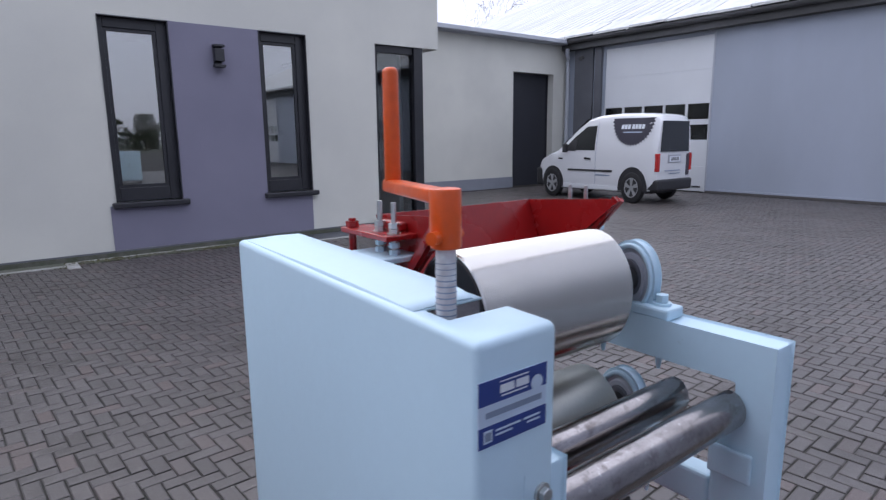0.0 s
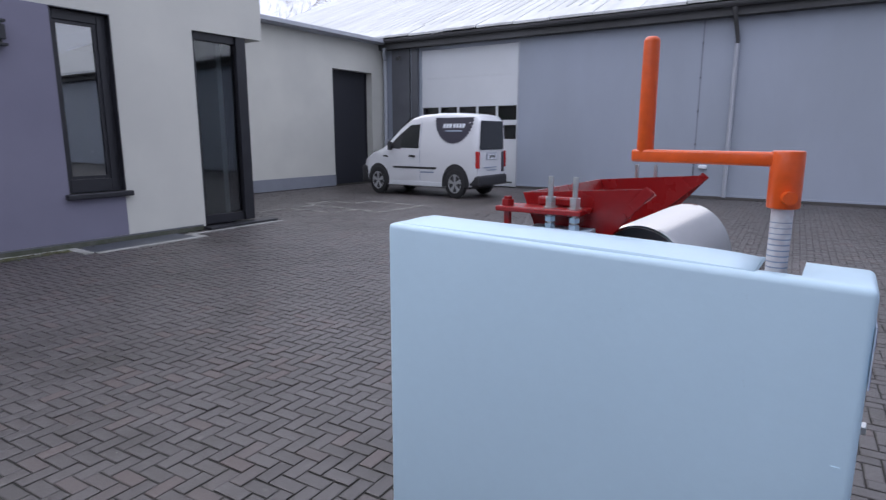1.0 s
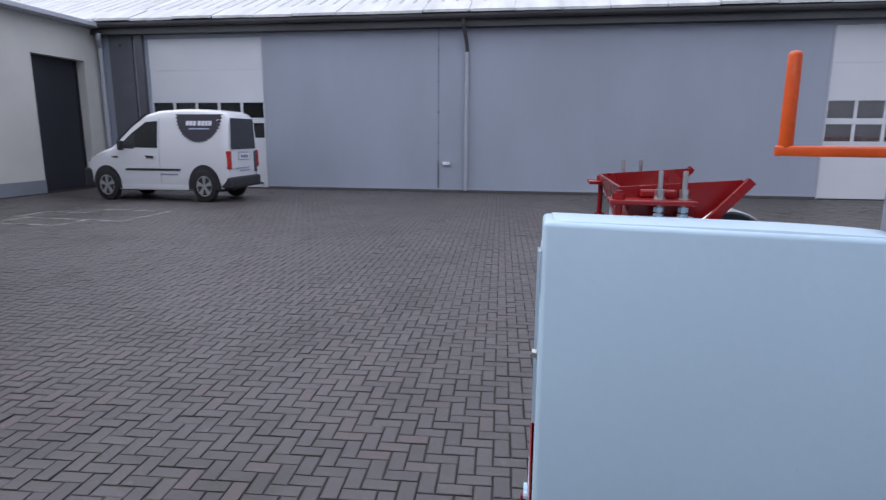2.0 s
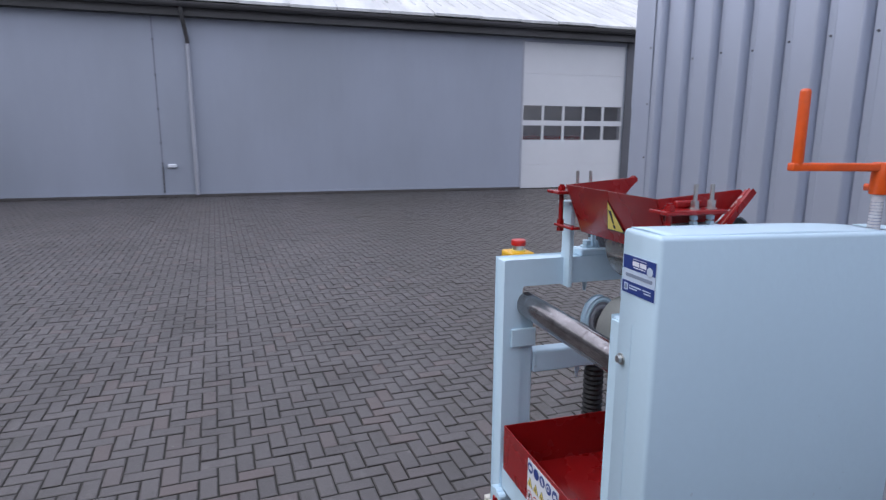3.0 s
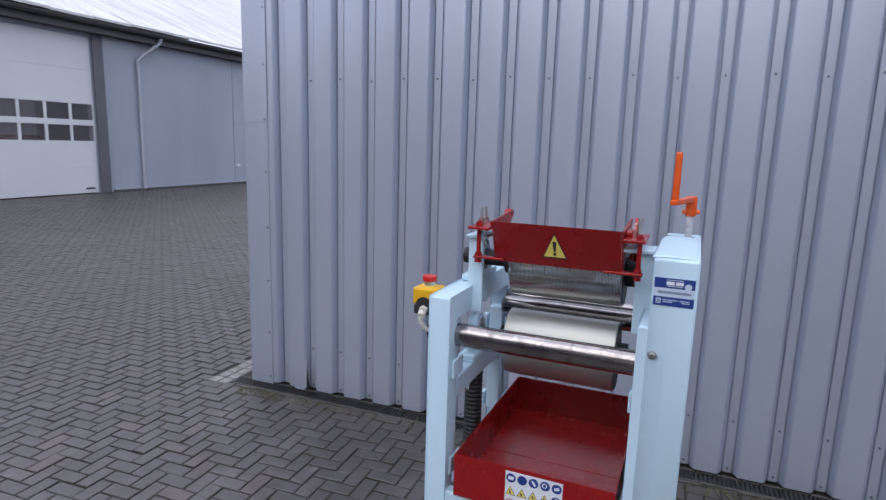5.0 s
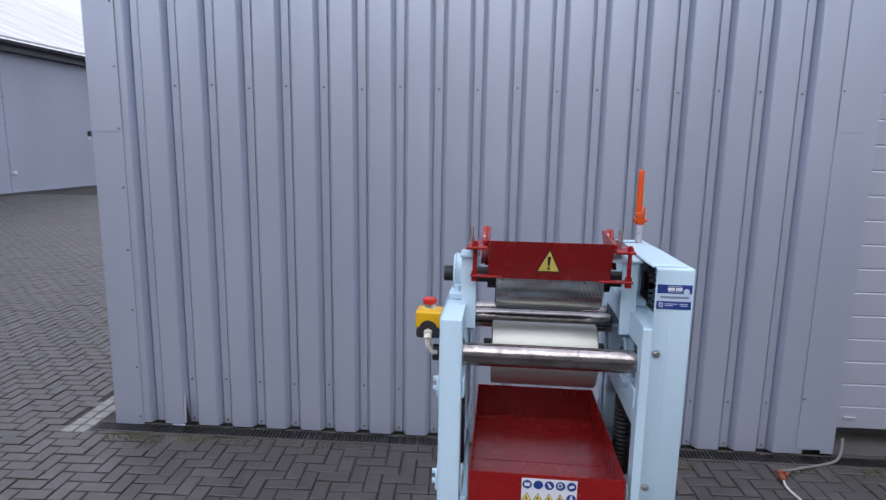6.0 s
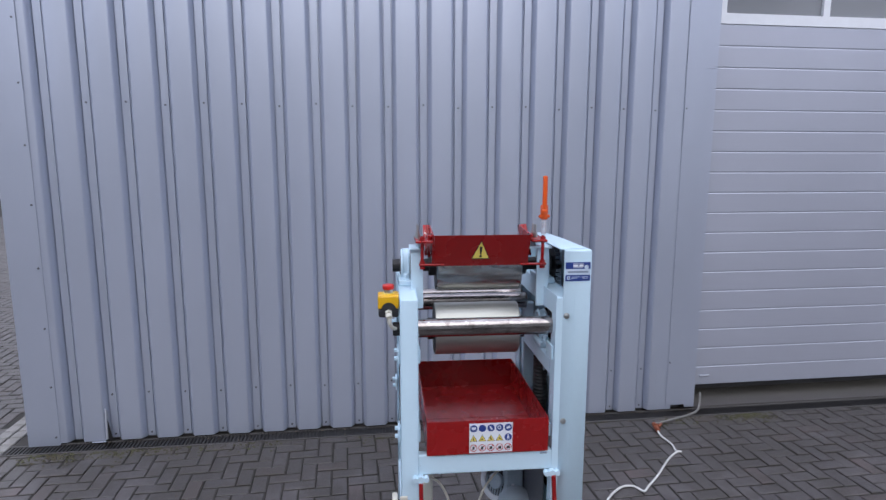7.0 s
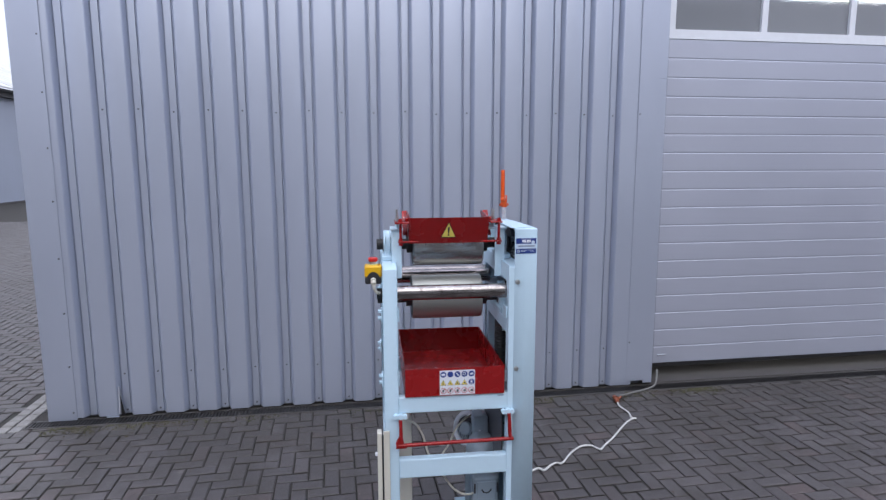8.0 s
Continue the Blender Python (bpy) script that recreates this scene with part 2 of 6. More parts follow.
WORN = material("worn_pale_stone", (0.33, 0.32, 0.29), 0.85, vary=0.2, scale=5, fine=60, bump=0.4, second=(0.12, 0.118, 0.115))
CONCRETE = material("pale_concrete", (0.33, 0.33, 0.32), 0.8, vary=0.12, scale=4, fine=90, bump=0.4, second=(0.22, 0.22, 0.20))
PALESTONE = material("pale_worn_sett", (0.27, 0.265, 0.255), 0.8, vary=0.2, scale=9, fine=90, bump=0.5, second=(0.17, 0.163, 0.15), per_piece=0.2)
DARKCONCRETE = material("stained_concrete", (0.075, 0.069, 0.067), 0.75, vary=0.18, scale=3, fine=90, bump=0.4, second=(0.07, 0.066, 0.064))
GRAVEL = material("mossy_gravel", (0.10, 0.10, 0.085), 0.9, vary=0.4, scale=9, fine=60, bump=0.8, second=(0.055, 0.065, 0.04))
GRATE = material("galvanised_grate", (0.10, 0.108, 0.125), 0.5, 0.4, 0.2, 6, 90, 0.3)
IRON = material("cast_iron_grate", (0.035, 0.033, 0.032), 0.5, 0.5, 0.2, 12, 150, 0.2)
VAN = material("white_car_paint", (0.66, 0.67, 0.69), 0.22, vary=0.015, scale=2, fine=150, bump=0, coat=0.6)
CARGLASS = material("dark_car_glass", (0.012, 0.014, 0.016), 0.06, vary=0.05, scale=2, fine=50, bump=0, coat=0.5)
TYRE = material("tyre_rubber", (0.016, 0.016, 0.017), 0.75, vary=0.15, scale=20, fine=100)
ALLOY = material("alloy_rim", (0.46, 0.47, 0.48), 0.35, 0.6, 0.05, 20, 150, 0.02)
TAIL = material("red_tail_lamp", (0.48, 0.02, 0.02), 0.15, vary=0.1, scale=20, fine=90, bump=0, coat=0.6)
DECAL = material("dark_decal", (0.05, 0.047, 0.065), 0.35, vary=0.05, scale=4, fine=90, bump=0)
BARK = material("tree_bark", (0.06, 0.05, 0.04), 0.9, vary=0.3, scale=5, fine=40, bump=0.6)
LEAF = material("dark_foliage", (0.045, 0.06, 0.03), 0.8, vary=0.3, scale=1, fine=10, bump=0)
TWIG = material("bare_twigs", (0.19, 0.18, 0.185), 0.9, vary=0.2, scale=1, fine=10, bump=0)
LAWN = material("far_field", (0.07, 0.08, 0.05), 0.95, vary=0.3, scale=0.05, fine=1.5, bump=0.2)

# ---- helpers of the scene ----
OFF = {}


def mesh(bm, name, mat, smooth=False, bevel=0.0, segments=2):
    if bevel:
        edges = [e for e in bm.edges if e.is_manifold and e.calc_face_angle(0) > 0.6]
        bmesh.ops.bevel(bm, geom=edges, offset=bevel, segments=segments, profile=0.5, affect="EDGES", clamp_overlap=True)
    bmesh.ops.recalc_face_normals(bm, faces=bm.faces)
    me = bpy.data.meshes.new(name)
    bm.to_mesh(me)
    bm.free()
    for m in mat if isinstance(mat, (list, tuple)) else [mat]:
        me.materials.append(m)
    if smooth:
        for p in me.polygons:
            p.use_smooth = True
        me.set_sharp_from_angle(angle=radians(38))
    return me


def thing(name, label, category, place=(0, 0, 0), group="", kind="", m=None, turn=None):
    """An Empty at the base of a thing; the meshes of its parts are given in world places, or, with m, in its own. turn: turns all of it about the world's origin."""
    ob = new(name)
    ob.empty_display_size = 0.1
    ob.matrix_world = m if m else (turn or Matrix()) @ Matrix.Translation(place)
    OFF[ob] = Vector((0, 0, 0)) if m else Vector(place)
    return tagged(ob, label, category, group, kind)


def part(name, bm, mat, parent, label="", smooth=False, bevel=0.0, segments=2, kind=""):
    off = OFF[parent]
    bmesh.ops.translate(bm, verts=bm.verts, vec=-off)
    ob = new(name, mesh(bm, name, mat, smooth, bevel, segments))
    ob.parent = parent
    OFF[ob] = off
    return tagged(ob, label, "", "", kind)


def single(name, bm, mat, label, category, smooth=False, bevel=0.0, segments=2, group="", kind=""):
    """A thing that is one mesh."""
    ob = new(name, mesh(bm, name, mat, smooth, bevel, segments))
    OFF[ob] = Vector((0, 0, 0))
    return tagged(ob, label, category, group, kind)


def B(*boxes):
    """A bmesh of boxes x0, x1, y0, y1, z0, z1."""
    bm = bmesh.new()
    for b in boxes:
        box(bm, *b)
    return bm


def box(bm, x0, x1, y0, y1, z0, z1):
    v = [bm.verts.new((x, y, z)) for z in (z0, z1) for x, y in ((x0, y0), (x1, y0), (x1, y1), (x0, y1))]
    for f in ((3, 2, 1, 0), (4, 5, 6, 7), (0, 1, 5, 4), (1, 2, 6, 5), (2, 3, 7, 6), (3, 0, 4, 7)):
        bm.faces.new([v[i] for i in f])
    return v


def rod(bm, a, b, r, seg=16, r2=None):
    a, b = Vector(a), Vector(b)
    q = (b - a).to_track_quat("Z", "Y").to_matrix().to_4x4()
    bmesh.ops.create_cone(bm, cap_ends=True, segments=seg, radius1=r, radius2=r if r2 is None else r2, depth=(b - a).length, matrix=Matrix.Translation((a + b) / 2) @ q)
    return bm


def R(a, b, r, seg=16, r2=None):
    return rod(bmesh.new(), a, b, r, seg, r2)


def extrude(points, vec):
    """A prism over a flat outline of 3D points."""
    bm = bmesh.new()
    n = len(points)
    v = [bm.verts.new(p) for p in points]
    w = [bm.verts.new(Vector(p) + Vector(vec)) for p in points]
    bm.faces.new(v)
    bm.faces.new(w[::-1])
    for i in range(n):
        bm.faces.new((v[i], v[(i + 1) % n], w[(i + 1) % n], w[i]))
    return bm


def tube(points, r, seg=8):
    """A round tube along a smooth line through points."""
    pts = [Vector(p) for p in points]
    fine = []
    for i in range(len(pts) - 1):
        p0, p1, p2, p3 = pts[max(i - 1, 0)], pts[i], pts[i + 1], pts[min(i + 2, len(pts) - 1)]
        for k in range(8):
            t = k / 8
            fine.append(0.5 * (2 * p1 + (p2 - p0) * t + (2 * p0 - 5 * p1 + 4 * p2 - p3) * t * t + (3 * p1 - p0 - 3 * p2 + p3) * t ** 3))
    fine.append(pts[-1])
    bm, rings = bmesh.new(), []
    for i, p in enumerate(fine):
        d = (fine[min(i + 1, len(fine) - 1)] - fine[max(i - 1, 0)]).normalized()
        q = d.to_track_quat("Z", "Y")
        rings.append([bm.verts.new(p + q @ Vector((r * math.cos(a), r * math.sin(a), 0))) for a in (2 * math.pi * k / seg for k in range(seg))])
    for a, b in zip(rings, rings[1:]):
        for k in range(seg):
            bm.faces.new((a[k], a[(k + 1) % seg], b[(k + 1) % seg], b[k]))
    bm.faces.new(rings[0][::-1])
    bm.faces.new(rings[-1])
    return bm


def wall_x(x0, x1, y0, y1, z0, z1, openings):
    """A wall along x with openings (x0, x1, z0, z1) through it."""
    bm = bmesh.new()
    xs = sorted({x0, x1, *[o[0] for o in openings], *[o[1] for o in openings]})
    for a, b in zip(xs, xs[1:]):
        holes = sorted((o[2], o[3]) for o in openings if o[0] < (a + b) / 2 < o[1])
        z = z0
        for h0, h1 in holes:
            if h0 > z:
                box(bm, a, b, y0, y1, z, h0)
            z = h1
        if z < z1:
            box(bm, a, b, y0, y1, z, z1)
    bmesh.ops.remove_doubles(bm, verts=bm.verts, dist=0.0005)
    return bm


def wall_y(y0, y1, x0, x1, z0, z1, openings):
    """A wall along y with openings (y0, y1, z0, z1) through it."""
    bm = wall_x(y0, y1, x0, x1, z0, z1, openings)
    for v in bm.verts:
        v.co.x, v.co.y = v.co.y, v.co.x
    return bm


# ---- ground ----
W, L, JOINT = 0.0774, 0.1548, 0.0086
PAVE_TURN, PAVE_X, PAVE_Y = 3.43, 0.191, 0.0365
ground = single("ground", B((-260, 260, -260, 260, -0.3, -0.0068)), SOIL, "dark sand and dirt between the pavers", "ground", kind="structure")
field = single("far_field", B((-260, -25, -260, 260, -0.02, -0.001), (60, 260, -260, 260, -0.02, -0.001), (-25, 60, 60, 260, -0.02, -0.001), (-25, 60, -260, -60, -0.02, -0.001)), LAWN, "flat dull green land far beyond the yard", "field", kind="structure")

# ---- office building with dark windows ----
YO = 8.602
office = thing("office_building", "pale grey rendered office building with violet panel and dark windows", "building", (2, 12, 0), kind="structure")
part("wall", wall_x(-9.0, 5.246, YO, YO + 0.3, 0.0, 5.1, [(1.366, 2.167, 0.65, 2.957), (3.341, 4.061, 0.65, 2.957)]), PLASTER, office)
part("upper_wall", B((5.246, 6.513, YO, YO + 0.3, 2.937, 5.1)), PLASTER, office)
part("side_wall", B((6.215, 6.513, YO + 0.3, 12.7, 2.937, 5.1), (5.95, 6.17, YO + 0.45, 12.7, 0.0, 2.937)), PLASTER, office)
part("back_wall", B((-9.0, 5.95, 12.3, 12.6, 0.0, 5.1), (-9.0, -8.7, YO + 0.3, 12.3, 0.0, 5.1)), PLASTER, office)
part("roof", B((-9.1, 6.57, YO - 0.04, 12.6, 5.1, 5.2)), GUTTER, office)
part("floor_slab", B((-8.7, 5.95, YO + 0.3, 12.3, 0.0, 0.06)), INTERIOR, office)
part("soffit", B((5.246, 6.215, YO + 0.3, 12.3, 2.937, 2.98), (-8.7, 5.246, YO + 0.3, 12.3, 3.2, 3.26)), PLASTER, office)
part("accent_panel", wall_x(1.29, 4.045, YO - 0.012, YO - 0.0005, 0.085, 2.957, [(1.29, 2.167, 0.65, 2.957), (3.341, 4.045, 0.65, 2.957)]), PURPLE, office, "violet grey rendered panel")
part("wall_foot", B((-9.0, 5.2, YO - 0.015, YO - 0.0125, 0.062, 0.084)), PILLAR, office, "dark strip at the foot of the wall")
part("foundation", B((-9.0, 5.2, YO - 0.014, YO - 0.0125, 0.0, 0.0615)), GRAVEL, office, "damp grey foundation edge")


def office_window(name, x0, x1, z0, z1):
    w = thing(name, "tall narrow window in dark aluminium frame, reflecting the yard", "window", ((x0 + x1) / 2, YO, z0), kind="structure")
    y = YO + 0.08
    f = part("window_frame", B((x0, x0 + 0.07, y, y + 0.09, z0, z1), (x1 - 0.13, x1, y, y + 0.09, z0, z1), (x0 + 0.07, x1 - 0.13, y, y + 0.09, z1 - 0.13, z1), (x0 + 0.07, x1 - 0.13, y, y + 0.09, z0, z0 + 0.17)), FRAME, w, "anthracite frame", bevel=0.006)
    part("sash", B((x0 + 0.07, x0 + 0.11, y + 0.02, y + 0.07, z0 + 0.17, z1 - 0.13), (x1 - 0.17, x1 - 0.13, y + 0.02, y + 0.07, z0 + 0.17, z1 - 0.13), (x0 + 0.11, x1 - 0.17, y + 0.02, y + 0.07, z0 + 0.17, z0 + 0.21), (x0 + 0.11, x1 - 0.17, y + 0.02, y + 0.07, z1 - 0.17, z1 - 0.13)), FRAME, w)
    part("pane", B((x0 + 0.11, x1 - 0.17, y + 0.04, y + 0.05, z0 + 0.21, z1 - 0.17)), GLASS, w)
    part("reveal", B((x0, x0 + 0.012, YO - 0.014, y, z0, z1), (x1 - 0.012, x1, YO - 0.014, y, z0, z1), (x0, x1, YO - 0.014, y, z1 - 0.012, z1)), FRAME, w, "dark lining of the opening")
    part("sill", B((x0 - 0.05, x1 + 0.07, YO - 0.09, y, z0 - 0.075, z0 - 0.005)), FRAME, w, "dark window sill", bevel=0.012)
    return w


office_window("window_1", 1.366, 2.167, 0.694, 2.957)
office_window("window_2", 3.341, 4.061, 0.694, 2.957)

entry = thing("door_1", "glazed entrance in dark aluminium frame under the overhang", "door", (5.7, YO, 0), kind="structure")
part("door_frame", B((5.246, 5.32, YO + 0.06, YO + 0.16, 0.06, 2.937), (6.02, 6.20, YO + 0.02, YO + 0.2, 0.06, 2.937), (5.32, 6.02, YO + 0.06, YO + 0.16, 2.82, 2.937), (5.32, 6.02, YO + 0.06, YO + 0.16, 0.06, 0.20)), FRAME, entry, bevel=0.006)
part("pane", B((5.32, 6.02, YO + 0.10, YO + 0.11, 0.20, 2.82)), ENTRYGLASS, entry)
part("side_pane_frame", B((6.03, 6.18, YO + 0.2, YO + 0.44, 0.06, 2.937)), FRAME, entry)
part("doorstep", B((5.20, 6.50, YO - 0.20, YO + 0.02, 0.0, 0.045)), FRAME, entry, "dark doorstep", bevel=0.01)

LMX, LMZ = 2.76, 2.565
wall_lamp = thing("wall_lamp", "dark square up-and-down wall lamp on the violet panel", "wall lamp", (LMX, YO - 0.06, LMZ - 0.14))
part("backplate", B((LMX - 0.052, LMX + 0.052, YO - 0.03, YO - 0.012, LMZ - 0.135, LMZ + 0.135)), FRAME, wall_lamp, bevel=0.004)
part("housing", B((LMX - 0.062, LMX + 0.062, YO - 0.13, YO - 0.03, LMZ - 0.075, LMZ + 0.085)), FRAME, wall_lamp, bevel=0.006)
part("upper_shade", B((LMX - 0.072, LMX + 0.072, YO - 0.14, YO - 0.03, LMZ + 0.112, LMZ + 0.14)), FRAME, wall_lamp, bevel=0.004)
part("lower_shade", B((LMX - 0.072, LMX + 0.072, YO - 0.14, YO - 0.03, LMZ - 0.15, LMZ - 0.118)), FRAME, wall_lamp, bevel=0.004)

single("gravel_strip", B((-9, 3.0, YO - 0.20, YO - 0.016, -0.01, 0.004)), GRAVEL, "mossy gravel strip along the office wall", "gravel", kind="structure")
kerb = thing("edging", "pale concrete edging round gravel and grates", "edging", (3, YO - 0.5, 0), kind="structure")


def kerb_run(x0, x1, y0, y1, n, mat=CONCRETE):
    for i in range(n):
        if x1 - x0 > y1 - y0:
            a, b = x0 + (x1 - x0) * i / n, x0 + (x1 - x0) * (i + 1) / n
            bm = B((a + 0.003, b - 0.003, y0, y1, -0.01, 0.008 + 0.002 * (i % 3)))
        else:
            a, b = y0 + (y1 - y0) * i / n, y0 + (y1 - y0) * (i + 1) / n
            bm = B((x0, x1, a + 0.003, b - 0.003, -0.01, 0.008 + 0.002 * (i % 3)))
        part("kerb_stone", bm, mat, kerb, bevel=0.003, segments=1)


kerb_run(-6.0, 0.72, 8.29, 8.37, 8)
kerb_run(0.72, 0.85, 8.12, 8.52, 2)
kerb_run(0.85, 3.2, 8.51, 8.57, 4)
kerb_run(3.2, 3.32, 8.07, 8.57, 2)
kerb_run(3.32, 4.85, 7.97, 8.07, 3)
kerb_run(4.74, 4.85, 8.07, 8.40, 2)
kerb_run(4.85, 6.55, 8.32, 8.39, 3)
single("window_well_grate", B((3.33, 4.73, 8.08, YO - 0.03, -0.01, 0.006)), GRATE, "dark flat grate beside the wall", "grate", kind="structure")
# light rows of stones in the paving near the far wall
for x0, x1, y0, y1 in ((7.0, 8.45, 9.52, 9.59), (7.72, 7.79, 8.40, 9.52), (7.79, 8.40, 8.33, 8.40), (8.38, 8.45, 8.40, 9.52), (8.33, 8.40, 7.70, 8.33), (8.33, 9.10, 7.63, 7.70), (8.45, 8.52, 9.59, 9.79), (8.45, 9.15, 9.79, 9.86), (9.15, 9.22, 9.15, 9.86), (9.22, 9.65, 9.08, 9.15), (9.65, 9.72, 7.70, 9.08), (9.10, 9.72, 7.63, 7.70)):
    kerb_run(x0, x1, y0, y1, max(2, int((x1 - x0 + y1 - y0) / 0.2)), WORN)

# ---- wing with the dark door, and the hall ----
YD, XH = 12.7, 14.633
wing = thing("wing_building", "pale grey rendered wing with plinth and low white roof", "building", (10, YD, 0), kind="structure")
part("wall", wall_x(5.2, XH + 0.6, YD, YD + 0.35, 0.0, 4.12, [(12.35, 14.03, 0.0, 3.277)]), PLASTER, wing)
part("plinth", B((6.4, 12.35, YD - 0.02, YD - 0.0005, 0.0, 0.31)), PLINTH, wing, "darker grey plinth")
part("eaves", B((5.2, XH - 0.3, YD - 0.25, YD + 0.35, 4.12, 4.20)), PIPEGREY, wing)
part("gutter", B((5.2, XH - 0.32, YD - 0.36, YD - 0.25, 4.13, 4.25)), PIPEGREY, wing, bevel=0.02)
part("roof", extrude([(5.2, YD - 0.3, 4.24), (5.2, 22.0, 4.83), (5.2, 22.0, 4.73), (5.2, YD - 0.3, 4.205)], (XH - 5.2 - 0.3, 0, 0)), ROOF, wing)
part("back_wall", B((5.2, XH, 21.7, 22.0, 0, 4.6)), PLASTER, wing)
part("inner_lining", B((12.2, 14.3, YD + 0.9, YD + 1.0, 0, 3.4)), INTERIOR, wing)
dark_door = thing("door_2", "tall closed anthracite door set deep in the wall", "door", (13.2, YD + 0.2, 0), kind="structure")
part("door_leaf", B((12.39, 13.99, YD + 0.26, YD + 0.31, 0.01, 3.237)), DARKDOOR, dark_door)
part("door_frame", B((12.35, 12.39, YD + 0.22, YD + 0.34, 0, 3.277), (13.99, 14.03, YD + 0.22, YD + 0.34, 0, 3.277), (12.39, 13.99, YD + 0.22, YD + 0.34, 3.237, 3.277)), FRAME, dark_door)

hall = thing("hall_building", "long grey-blue panelled hall with white corrugated roof", "building", (XH, 0, 0), kind="structure")
JOINT_Y = -13.54
G1, G2, G3 = (8.066, 11.277), (-8.608, -5.509), (-20.86, -17.73)
HZ = 3.97   # top of the wall
part("wall", wall_y(-30, 24, XH, XH + 0.25, 0.0, HZ, [(*G1, 0.0, 3.875), (*G2, 0.0, 3.875), (*G3, 0.0, 3.875)]), HALL, hall)
part("fascia", B((XH - 0.24, XH + 0.25, -30, 24, HZ, HZ + 0.06), (XH - 0.26, XH - 0.2, -30, 24, HZ, HZ + 0.20)), GUTTER, hall, "dark weathered fascia")
gut = bmesh.new()
prof = [(-0.16 + 0.10 * math.cos(a), HZ + 0.26 + 0.10 * math.sin(a)) for a in (math.pi + math.pi * k / 10 for k in range(11))]
prof += [(x * 1.0 + (0.012 if x < -0.16 else -0.012), z + 0.004) for x, z in prof[::-1]]
rows = [[gut.verts.new((XH - 0.2 + x, y, z)) for x, z in prof] for y in (-30, 24)]
for k in range(len(prof)):
    gut.faces.new((rows[0][k], rows[0][(k + 1) % len(prof)], rows[1][(k + 1) % len(prof)], rows[1][k]))
part("gutter", gut, GUTTER, hall, smooth=True)
roof = bmesh.new()
slope = math.tan(radians(22))
ys = []
for k in range(150):
    ys += [(-30 + 0.36 * k + u, v) for u, v in ((0.0, 0.0), (0.09, 0.012), (0.20, 0.012), (0.28, 0.0), (0.305, -0.055), (0.335, -0.055))]
ys.append((24, 0.0))
lo = [roof.verts.new((XH - 0.40, y, HZ + 0.35 + z)) for y, z in ys]
hi = [roof.verts.new((XH + 14, y, HZ + 0.35 + 14.4 * slope + z)) for y, z in ys]
for k in range(len(ys) - 1):
    roof.faces.new((lo[k], lo[k + 1], hi[k + 1], hi[k]))
part("roof", roof, ROOF, hall, "pale weathered corrugated roofing")
rnd = random.Random(8)
y = -30.0
while y < 23.5:
    w = rnd.uniform(1.0, 1.25)
    z, e = HZ + 0.315 + rnd.uniform(-0.012, 0.012), rnd.uniform(-0.05, 0.05)
    part("eave_sheet", extrude([(XH - 0.43 + e * 0.4, y, z - 0.01), (XH - 0.43 + e * 0.4, y, z + 0.05), (XH + 0.42 + e, y, z + 0.395 + e * 0.4), (XH + 0.42 + e, y, z + 0.36 + e * 0.4)], (0, w - 0.025, 0)), ROOF, hall)
    y += w
part("back_slope", extrude([(XH + 14, -30, HZ + 0.3 + 14.4 * slope), (XH + 28, -30, HZ + 0.3), (XH + 28, -30, HZ + 0.2), (XH + 14, -30, HZ + 0.2 + 14.4 * slope)], (0, 54, 0)), ROOF, hall)
part("gable_wall", extrude([(XH, 23.7, 0), (XH + 28, 23.7, 0), (XH + 28, 23.7, 4.0), (XH + 14, 23.7, 4.0 + 14 * slope), (XH, 23.7, 4.0)], (0, 0.25, 0)), HALL, hall)
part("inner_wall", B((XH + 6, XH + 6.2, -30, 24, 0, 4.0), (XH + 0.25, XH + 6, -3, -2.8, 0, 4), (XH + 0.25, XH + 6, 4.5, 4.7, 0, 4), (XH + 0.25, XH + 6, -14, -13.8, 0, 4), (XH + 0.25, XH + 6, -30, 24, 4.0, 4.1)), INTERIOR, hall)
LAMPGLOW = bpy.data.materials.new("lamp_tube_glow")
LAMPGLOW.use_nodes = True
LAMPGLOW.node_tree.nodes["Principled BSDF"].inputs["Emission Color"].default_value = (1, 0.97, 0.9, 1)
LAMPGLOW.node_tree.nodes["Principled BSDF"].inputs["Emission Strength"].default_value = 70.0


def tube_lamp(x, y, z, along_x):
    lamp = thing("tube_lamp", "lit ceiling tube lamp indoors; the hall one is added for light", "ceiling lamp", (x, y, z), group="indoor tube lamps")
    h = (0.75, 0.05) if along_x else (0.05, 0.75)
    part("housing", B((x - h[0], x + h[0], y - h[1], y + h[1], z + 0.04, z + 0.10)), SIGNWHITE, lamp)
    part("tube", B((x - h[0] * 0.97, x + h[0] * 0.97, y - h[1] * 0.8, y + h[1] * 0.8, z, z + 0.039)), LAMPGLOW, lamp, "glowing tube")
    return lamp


# lamp added above the view to brighten the room behind gate 2
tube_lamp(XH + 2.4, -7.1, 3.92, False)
# made-up block that gives the grey field and red band behind gate 2
store = thing("indoor_block", "grey and red block added for the grey wall and red band behind gate 2", "machine", (XH + 3.0, -7.2, 0))
part("cabinet", B((XH + 2.6, XH + 3.6, -8.8, -5.7, 1.43, 2.7)), PIPEGREY, store, bevel=0.03)
part("base", B((XH + 2.5, XH + 3.7, -8.9, -5.5, 0.0, 1.428)), RED, store, "red lower part of the added block", bevel=0.02)
